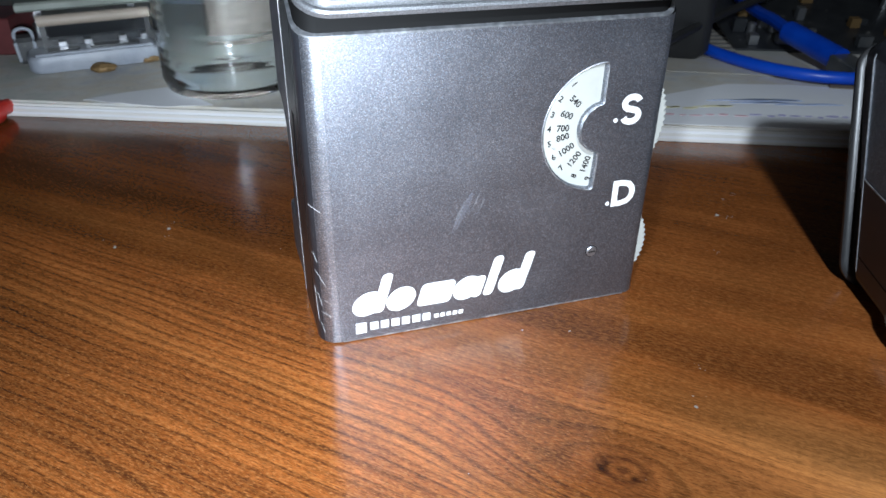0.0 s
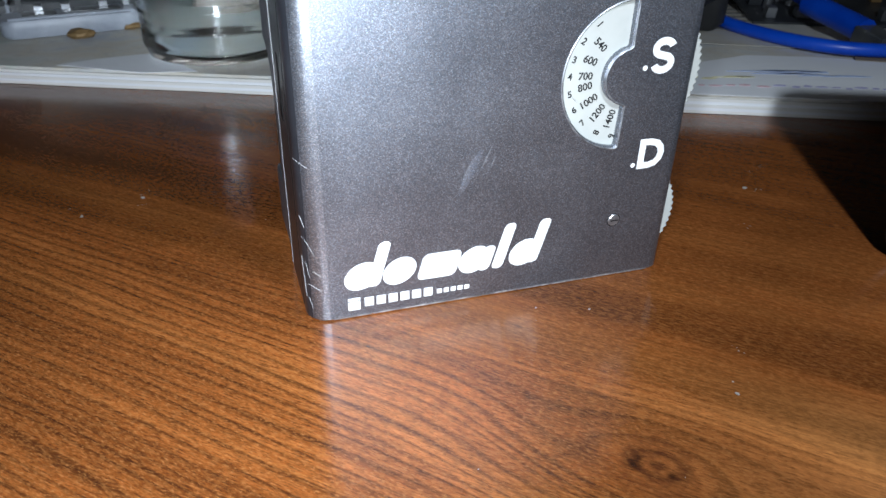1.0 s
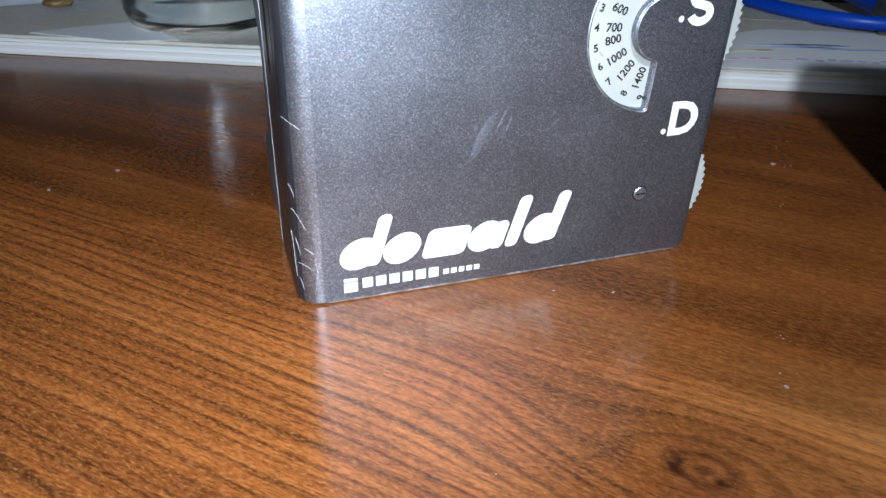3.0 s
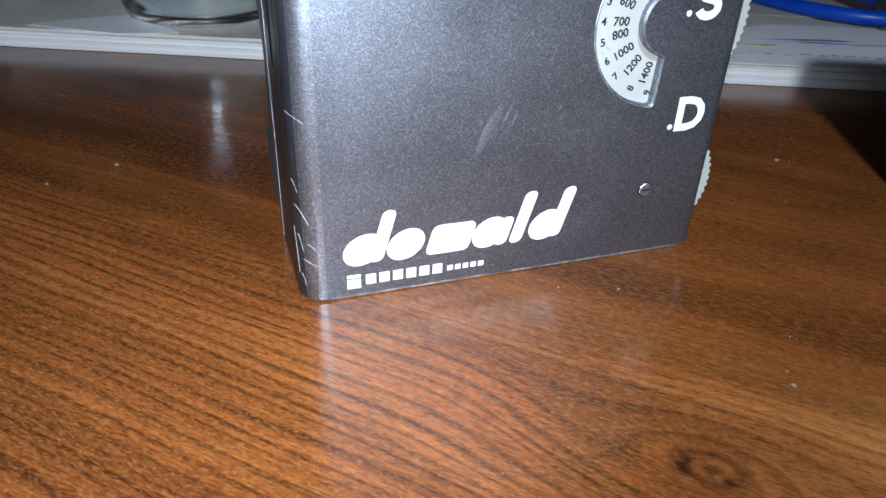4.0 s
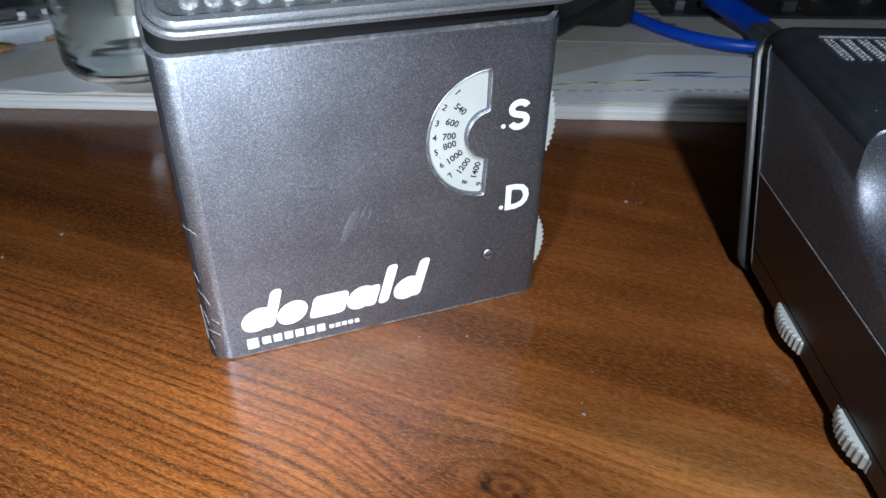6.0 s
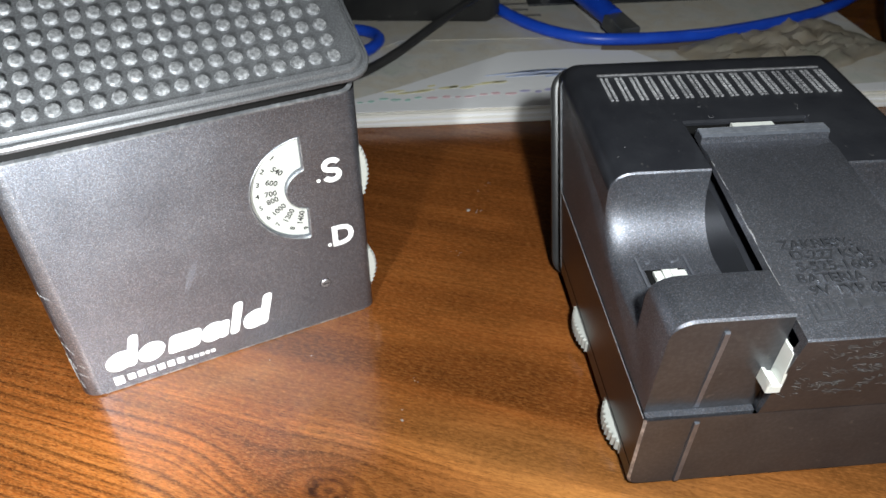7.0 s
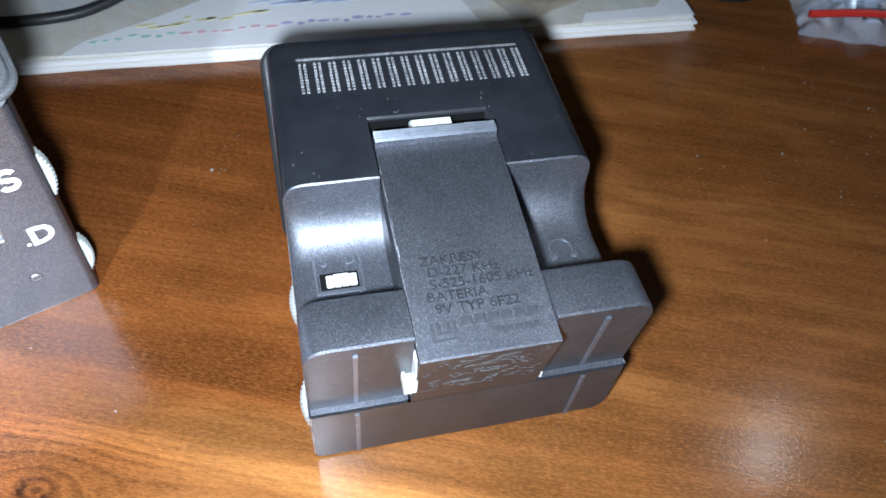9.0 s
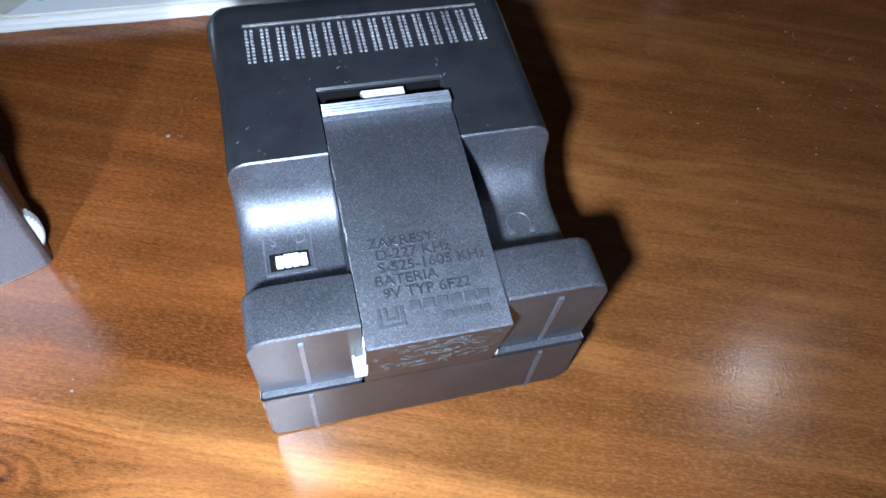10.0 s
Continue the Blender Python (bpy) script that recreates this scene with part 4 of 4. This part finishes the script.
for i in range(6):
    part("sheet", sheet_mesh(-0.70 - 0.01 * rng.random(), -0.004 * rng.random() * (i > 0), 0.0014 * rng.random() + 0.0003 * i, 0.245, i * 0.0012, 0.00112, 0.0008),
         MAP if i == 5 else (PAPER, SHEET)[i % 2], stack)


def flat_paper(name, label, outline, z, material, parts=()):
    """A loose sheet on the stack, given in the stack's axes, with printed bands."""
    ob = thing(name, label, "paper", STACK @ Matrix.Translation((0, 0, z)))
    bm = loft([[(x, y, 0.0003 * (1 + noise.noise((x * 40, y * 40, 3))) + h) for x, y in outline] for h in (0.0, 0.00025)])
    part("sheet", bm, material, ob)
    for pts, k in parts:
        part("printed_band", loft([[(x, y, 0.00062 + h) for x, y in pts] for h in (0.0, 0.00012)]), PRINTS[k], ob)
    return ob


def band(x0, x1, y0, y1, w, rise=0.0):
    pts = []
    for k in range(9):
        t = k / 8
        pts.append((x0 + (x1 - x0) * t, y0 + (y1 - y0) * t + rise * math.sin(math.pi * t) - w / 2 * math.sin(math.pi * (0.1 + 0.8 * t))))
    return pts + [(x, y + w * math.sin(math.pi * (0.1 + 0.8 * k / 8))) for k, (x, y) in reversed(list(enumerate(pts)))]


def leaflet_print():
    """A row of small coloured bars with faded strokes above it."""
    rnd = random.Random(3)
    out, x = [], -0.288
    for colour, count in ((3, 7), (4, 7), (2, 11)):
        for k in range(count):
            w, y = 0.0026 + 0.0034 * rnd.random(), 0.0105 + 0.055 * (x + 0.288) + rnd.gauss(0, 0.0006)
            out.append((band(x, x + w, y, y + 0.0003, 0.0014 + 0.0012 * rnd.random()), colour))
            x += w + 0.0010 + 0.0012 * rnd.random()
    for k in range(11):
        x, y = -0.270 + 0.0052 * k, 0.0195 + 0.0006 * k + rnd.gauss(0, 0.0011)
        out.append((band(x, x + 0.004 + 0.009 * rnd.random(), y, y + 0.0012, 0.0012 + 0.0016 * rnd.random()), 1))
    for k in range(9):
        x, y = -0.222 + 0.070 * rnd.random(), 0.029 + 0.009 * rnd.random()
        out.append((band(x, x + 0.014 + 0.020 * rnd.random(), y, y + 0.0022, 0.0010 + 0.0018 * rnd.random(), 0.001), 0))
    return out


flat_paper("white_sheet", "white folded leaflet with faded coloured print", [(-0.300, 0.0012), (-0.290, 0.012), (-0.262, 0.026), (-0.232, 0.045), (-0.204, 0.062), (-0.172, 0.063), (-0.140, 0.060), (-0.118, 0.030), (-0.110, 0.0012)], STACK_TOP, SHEET,
           leaflet_print())
flat_paper("white_sheet", "torn white paper scrap", [(-0.503, 0.0044), (-0.491, 0.0153), (-0.471, 0.0271), (-0.4554, 0.0146), (-0.4426, 0.0035), (-0.4643, -0.0008)], STACK_TOP, SHEET)
flat_paper("white_sheet", "white paper slip at the end of the stack", [(-0.062, 0.003), (-0.058, 0.010), (-0.020, 0.012), (-0.010, 0.022), (-0.001, 0.024), (-0.002, 0.003)], STACK_TOP, SHEET)
flat_paper("card_slip", "plain brown cardboard slip on the papers", [(-0.155, 0.060), (-0.150, 0.078), (-0.100, 0.074), (-0.104, 0.056)], STACK_TOP + 0.0004, paper("cardboard", (0.20, 0.15, 0.10), (0.27, 0.21, 0.14)))
news = flat_paper("newspaper", "yellowed newspaper page with grey type", [(-0.40, 0.055), (-0.41, 0.20), (-0.16, 0.21), (-0.15, 0.078), (-0.26, 0.082), (-0.30, 0.050)], STACK_TOP + 0.0001, paper("newsprint", (0.42, 0.38, 0.32), (0.52, 0.50, 0.46), 0.35))
TYPE = mat("grey_type", (0.20, 0.19, 0.18), 0.8)
rng = random.Random(19)
for col in range(4):
    for row in range(9):
        x0, y0 = -0.385 + col * 0.056, 0.186 - row * 0.0095
        w = 0.048 * (0.6 + 0.4 * rng.random())
        part("type_line", box(x0, x0 + w, y0, y0 + 0.0032, 0.0006, 0.00095), TYPE, news)

# ---- glass jar ----
GLASS = mat("jar_glass", (0.88, 0.93, 0.94), 0.09)
bsdf(GLASS).inputs["Transmission Weight"].default_value = 1.0
bsdf(GLASS).inputs["IOR"].default_value = 1.48
jar = thing("glass_jar", "clear glass jar with thick base on the papers", "jar", pose(-0.0125, 0.206, 0.0080))
outer = [(0.0316 + 0.00011 * math.sin(k * 1.9) + 0.00008 * math.sin(k * 0.83), 0.0065 + 0.00125 * k) for k in range(76)]
part("glass", lathe([(0.0001, 0.0010), (0.021, 0.0006), (0.0252, 0.0), (0.0300, 0.002)] + outer + [(0.0305, 0.108), (0.0299, 0.108), (0.0306, 0.099), (0.0305, 0.020), (0.0299, 0.0095), (0.0282, 0.0058), (0.0230, 0.0040), (0.0001, 0.0046)], 56), GLASS, jar).visible_shadow = False
LINER = mat("rag_cloth", (0.24, 0.17, 0.14), 0.9)
link(LINER, mixc(LINER, noise_tex(LINER, coords(LINER), 60, 4), (0.16, 0.125, 0.105), (0.34, 0.27, 0.225)), bsdf(LINER).inputs["Base Color"])


def lump(rx, ry, rz, seed, rough=0.35, scale=1.6, n=20, flat=True):
    """An uneven rounded heap standing on z 0."""
    bm = bmesh.new()
    bmesh.ops.create_icosphere(bm, subdivisions=4, radius=1.0)
    for v in bm.verts:
        d = v.co.normalized()
        k = 1 + rough * noise.fractal(d * scale + Vector((seed * 3.1, seed, 0)), 0.8, 2.1, 4)
        v.co = Vector((d.x * rx * k, d.y * ry * k, max(d.z, -0.35 if flat else -1) * rz * k))
    low = min(v.co.z for v in bm.verts)
    for v in bm.verts:
        v.co.z -= low
    return bm


rag = thing("cloth_bundle", "bundled beige and brown cloth behind the jar", "cloth", pose(0.008, 0.285, 0.0076))
part("fold", lump(0.034, 0.024, 0.050, 2.2, 0.25, 1.3), LINER, rag)
# ---- cassette mechanism at the back ----
ALU = mat("brushed_metal", (0.55, 0.56, 0.58), 0.32, 0.9)
PALE = plastic("pale_grey_plastic", (0.30, 0.325, 0.38), (0.46, 0.485, 0.53), 0.4, 700, 0.1, 0.3)
SMOKE = plastic("smoked_plastic", (0.05, 0.055, 0.06), (0.10, 0.10, 0.10), 0.3, 700, 0.1, 0.4)
PLATE = plastic("grey_green_plate", (0.24, 0.265, 0.225), (0.34, 0.365, 0.32), 0.45, 300, 0.2, 0.3)
BEIGE = mat("beige_roller", (0.50, 0.42, 0.34), 0.5)
BRASS = mat("brass_bit", (0.24, 0.15, 0.06), 0.55, 0.4)
mech = thing("tape_mechanism", "dismantled tape mechanism with pale grey plastic frame", "mechanism", pose(-0.103, 0.2454, 0.0080, 0, 0, 11.6))
part("frame", slab(rounded(-0.004, 0.058, 0.0, 0.022, 0.006, 6), 0.0, 0.008, 0.0014), PALE, mech)
part("recess", slab(rounded(0.006, 0.021, 0.009, 0.016, 0.001, 3), 0.0079, 0.0086, 0.0002), SMOKE, mech)
part("recess", slab(rounded(0.026, 0.050, 0.010, 0.017, 0.001, 3), 0.0079, 0.0086, 0.0002), SMOKE, mech)
part("rim", tube([(0.000, 0.003, 0.0082), (0.028, 0.0026, 0.0084), (0.055, 0.003, 0.0082)], 0.0010, 8), PALE, mech)
part("chassis", box(0.002, 0.060, 0.0225, 0.066, 0.0, 0.012, 0.001), SMOKE, mech)
part("end_block", box(-0.008, 0.0015, 0.0225, 0.036, 0.0, 0.013, 0.002), SMOKE, mech)
part("end_frame", tube([(-0.007, 0.0218, 0.002), (-0.007, 0.0218, 0.0165), (0.0005, 0.0218, 0.0165), (0.0005, 0.0218, 0.002)], 0.0009, 8), PALE, mech)
for px in (0.012, 0.024, 0.041, 0.052):
    part("tab", box(px, px + 0.0036, 0.0175, 0.0205, 0.0079, 0.0112, 0.0005), ALU, mech)
part("roller", tube([(0.004, 0.0185, 0.0215), (0.030, 0.0188, 0.0215), (0.058, 0.0192, 0.0215)], 0.0028, 14), BEIGE, mech, "beige rubber roller")
for px in (0.006, 0.056):
    part("roller_post", box(px - 0.0012, px + 0.0012, 0.0175, 0.0203, 0.0078, 0.0192, 0.0004), SMOKE, mech)
part("top_plate", box(-0.004, 0.064, 0.0225, 0.090, 0.0255, 0.0300, 0.001), PLATE, mech, "dull grey-green metal plate")
for px in (0.006, 0.054):
    part("post", box(px - 0.002, px + 0.002, 0.056, 0.060, 0.0119, 0.0257, 0.0004), ALU, mech)
for px, py, r in ((-0.074, 0.245, 0.006), (-0.053, 0.258, 0.005)):
    tagged(part("brass_fitting", lump(r, r * 0.6, r * 0.5, 3 + px, 0.2), BRASS, m=pose(px, py, 0.0078)), "small dull brass fitting on the papers", "fitting")
RED = mat("red_plastic", (0.55, 0.03, 0.02), 0.35)
pen = thing("red_marker", "red plastic marker lying on the desk", "marker", pose(-0.1120, 0.212, 0.0050, 0, 0, 74))
part("barrel", tube([(-0.085, 0, 0), (-0.04, 0, 0), (-0.012, 0, 0)], 0.0048, 16), RED, pen)
part("tip", tube([(-0.012, 0, 0), (-0.006, 0, 0), (0.0, 0, -0.0010)], 0.0034, 14), RED, pen)
MAROON = plastic("maroon_card", (0.12, 0.03, 0.03), (0.20, 0.05, 0.05), 0.5, 300, 0.1, 0.3)
tagged(part("maroon_box", box(-0.045, 0.0, 0.0, 0.035, 0.0, 0.019, 0.001), MAROON, m=pose(-0.1205, 0.288, 0.0080, 0, 0, -10)), "worn maroon cardboard box", "box")

# ---- cables ----
BLUE = plastic("blue_jacket", (0.006, 0.060, 0.52), (0.010, 0.090, 0.66), 0.35, 300, 0.05, 0.05)
BLACK = plastic("black_jacket", (0.018, 0.018, 0.019), (0.03, 0.03, 0.03), 0.45, 300, 0.05, 0.1)
cable = thing("network_cable", "bright blue network cable lying in loops", "cable", pose(0, 0, 0))
part("jacket", tube([(0.30, 0.300, 0.012), (0.262, 0.262, 0.012), (0.244, 0.215, 0.0115), (0.243, 0.176, 0.0112), (0.254, 0.142, 0.0114), (0.279, 0.121, 0.0116), (0.342, 0.104, 0.0116), (0.43, 0.108, 0.0116), (0.53, 0.150, 0.014)], 0.0032, 12), BLUE, cable)
part("plug_boot", tube([(0.2858, 0.1803, 0.0205), (0.2855, 0.1600, 0.0180), (0.2842, 0.1390, 0.0158)], 0.0058, 12), BLUE, cable)
part("jacket", tube([(0.335, 0.330, 0.030), (0.302, 0.235, 0.0225), (0.292, 0.200, 0.0218), (0.2858, 0.1803, 0.0205)], 0.0034, 10), BLUE, cable)
part("plug", box(-0.0058, 0.0058, -0.018, 0.0, -0.004, 0.004, 0.0006), SMOKE, cable, "smoky plastic plug", m=pose(0.2840, 0.1400, 0.0150, 8, 0, -3))
cable = thing("network_cable", "blue network cable coil behind the standing radio", "cable", pose(0, 0, 0))
part("jacket", tube([(0.07, 0.215, 0.0114), (0.105, 0.185, 0.0114), (0.135, 0.168, 0.0114), (0.152, 0.170, 0.0114), (0.163, 0.182, 0.0114), (0.158, 0.196, 0.0116), (0.135, 0.206, 0.0118), (0.105, 0.218, 0.0118)], 0.0030, 12), BLUE, cable)
cable = thing("power_cable", "thin black power cable across the papers", "cable", pose(0, 0, 0))
part("jacket", tube([(0.03, 0.175, 0.0096), (0.08, 0.160, 0.0096), (0.112, 0.148, 0.0096), (0.134, 0.147, 0.0100), (0.160, 0.154, 0.0135), (0.200, 0.172, 0.021), (0.250, 0.193, 0.029), (0.330, 0.232, 0.036), (0.44, 0.30, 0.045)], 0.0024, 12), BLACK, cable)

# ---- dark electronics and wrappers behind ----
BOARD = plastic("dark_board", (0.02, 0.022, 0.026), (0.045, 0.048, 0.05), 0.4, 400, 0.3, 0.6)
board = thing("circuit_board", "dusty dark circuit board with soldered parts", "circuit board", pose(0.345, 0.196, 0.0115, 8, 0, -20))
part("board", box(-0.075, 0.085, -0.030, 0.060, 0.0, 0.0018, 0.0003), BOARD, board)
rng = random.Random(4)
for k in range(26):
    px, py = -0.07 + 0.148 * rng.random(), -0.026 + 0.08 * rng.random()
    h = 0.002 + 0.006 * rng.random()
    if k % 3:
        part("component", box(px - 0.003, px + 0.004 * rng.random() + 0.001, py - 0.002, py + 0.003, 0.0018, 0.0018 + h, 0.0003), (SMOKE, ALU, BOARD, BRASS)[k % 4], board)
    else:
        bm = lathe([(0.0001, 0.0018), (0.0024, 0.0018), (0.0024, 0.0018 + h), (0.0018, 0.0023 + h), (0.0001, 0.0023 + h)], 14)
        bm.transform(Matrix.Translation((px, py, 0)))
        part("capacitor", bm, (ALU, SMOKE)[k % 2], board)
tagged(part("black_case", slab(rounded(-0.14, 0.16, 0.0, 0.10, 0.008, 5), 0.0, 0.10, 0.003), BLACK, m=pose(0.34, 0.262, 0.0080, 0, 0, -21.9)), "black plastic equipment case behind the papers", "case")
tagged(part("black_pouch", slab(rounded(-0.10, 0.078, 0.0, 0.055, 0.006, 5), 0.0, 0.062, 0.004), BLACK, m=pose(0.1665, 0.2155, 0.0084, 0, 0, -28)), "soft black case standing on the papers", "case")
tagged(part("grey_case", slab(rounded(-0.20, 0.10, 0.0, 0.09, 0.008, 5), 0.0, 0.12, 0.003), PALE, m=pose(-0.02, 0.43, 0.0002, 0, 0, -21.9)), "large pale grey plastic case at the back", "case")
WRAP = mat("clear_wrapper", (0.62, 0.66, 0.72), 0.18)
bsdf(WRAP).inputs["Transmission Weight"].default_value = 0.85
bsdf(WRAP).inputs["IOR"].default_value = 1.2


def crumple(w, d, h, seed, n=36):
    """A crumpled film: a folded sheet with sharp creases."""
    bm = bmesh.new()
    grid = []
    for j in range(n + 1):
        row = []
        for i in range(n + 1):
            x, y = (i / n - 0.5), (j / n - 0.5)
            fall = max(0.0, 1 - (2 * max(abs(x), abs(y))) ** 4)
            q = Vector((x * 6 + seed, y * 6, seed * 2.3))
            z = h * fall * (0.15 + abs(noise.noise(q)) + 0.6 * abs(noise.noise(q * 2.3)) + 0.1 * abs(noise.noise(q * 5)))
            row.append(bm.verts.new((x * w + 0.04 * w * noise.noise(q * 1.7), y * d + 0.04 * d * noise.noise(q * 1.3 + Vector((5, 0, 0))), z)))
        grid.append(row)
    for j in range(n):
        for i in range(n):
            bm.faces.new((grid[j][i], grid[j][i + 1], grid[j + 1][i + 1], grid[j + 1][i]))
    bmesh.ops.solidify(bm, geom=bm.faces[:], thickness=0.0002)
    low = min(v.co.z for v in bm.verts)
    for v in bm.verts:
        v.co.z -= low
    return bm


tagged(part("crumpled_paper", crumple(0.105, 0.060, 0.0060, 2.0), paper("brown_paper", (0.46, 0.38, 0.28), (0.62, 0.55, 0.44), 0.3), m=pose(0.352, 0.080, 0.0079, 0, 0, 4)), "crumpled yellowed paper lying on the stack", "paper")
bag = thing("plastic_bag", "clear resealable plastic bag with a red stripe", "bag", pose(0.496, -0.026, 0.0003, 0, 0, -40))
part("film", crumple(0.10, 0.075, 0.022, 5.0), WRAP, bag).visible_shadow = False
part("red_stripe", tube([(-0.048, -0.029, 0.008), (-0.015, -0.028, 0.012), (0.015, -0.029, 0.011), (0.048, -0.028, 0.008)], 0.0020, 8), RED, bag)
for k in range(5):
    part("hardware", lump(0.008, 0.006, 0.004, 11 + k, 0.3), (ALU, SMOKE)[k % 2], bag, m=pose(-0.03 + 0.014 * k, 0.006 - 0.008 * (k % 2), 0.0003))
foot = thing("black_stand", "round black plastic stand on the desk", "stand", pose(0.440, 0.043, 0.0003))
part("base", lathe([(0.0001, 0.0), (0.030, 0.0), (0.034, 0.004), (0.040, 0.022), (0.042, 0.045), (0.040, 0.055), (0.014, 0.062), (0.0001, 0.062)], 48), BLACK, foot)
part("stem", lathe([(0.0001, 0.0615), (0.011, 0.0615), (0.011, 0.16), (0.0001, 0.16)], 28), BLACK, foot)

# ---- dust ----
SMUDGES = ((-0.042, 0.079, 60, 6), (-0.043, 0.072, 20, 4), (0.141, 0.032, 10, 5), (0.153, 0.046, 15, 6), (0.148, 0.044, 40, 3), (0.122, 0.014, 0, 2), (0.084, -0.035, 80, 4), (0.123, 0.011, 30, 3), (0.409, -0.068, 0, 9), (0.413, -0.083, 60, 12), (0.404, -0.051, 20, 6), (0.352, -0.035, 0, 3), (0.347, -0.050, 10, 3), (0.402, -0.054, 40, 6))
DUST = mat("dust_bits", (0.28, 0.245, 0.20), 0.9)
bm = bmesh.new()
rng = random.Random(11)


def crumb(at, r):
    rows = bmesh.ops.create_icosphere(bm, subdivisions=1, radius=r)["verts"]
    for v in rows:
        v.co = Vector((v.co.x * (0.6 + rng.random()), v.co.y * (0.6 + rng.random()), v.co.z * 0.5)) + Vector((at[0], at[1], r * 0.3))


for at, r in (((0.0750, -0.0470), 0.00042), ((0.0765, -0.0435), 0.0002), ((0.060, -0.012), 0.0003), ((0.048, -0.008), 0.00025), ((0.139, 0.034), 0.0006), ((-0.042, 0.077), 0.0006), ((-0.058, 0.069), 0.0005)):
    crumb(at, r)
for k in range(90):
    crumb((-0.15 + 0.55 * rng.random(), -0.2 + 0.32 * rng.random()), 0.00006 + 0.00014 * rng.random() ** 2)
for k in range(70):
    crumb((rng.gauss(0.375, 0.030), rng.gauss(-0.075, 0.022)), 0.00012 + 0.00040 * rng.random() ** 3)
for x, y, turn, n in SMUDGES:
    for k in range(n):
        crumb((x + 0.0007 * k * math.cos(radians(turn)) + rng.gauss(0, 0.0004), y + 0.0007 * k * math.sin(radians(turn)) + rng.gauss(0, 0.0004)), 0.00006 + 0.00014 * rng.random())
tagged(part("dust", bm, DUST), "scattered pale dust specks on the desk", "dust", kind="stuff")
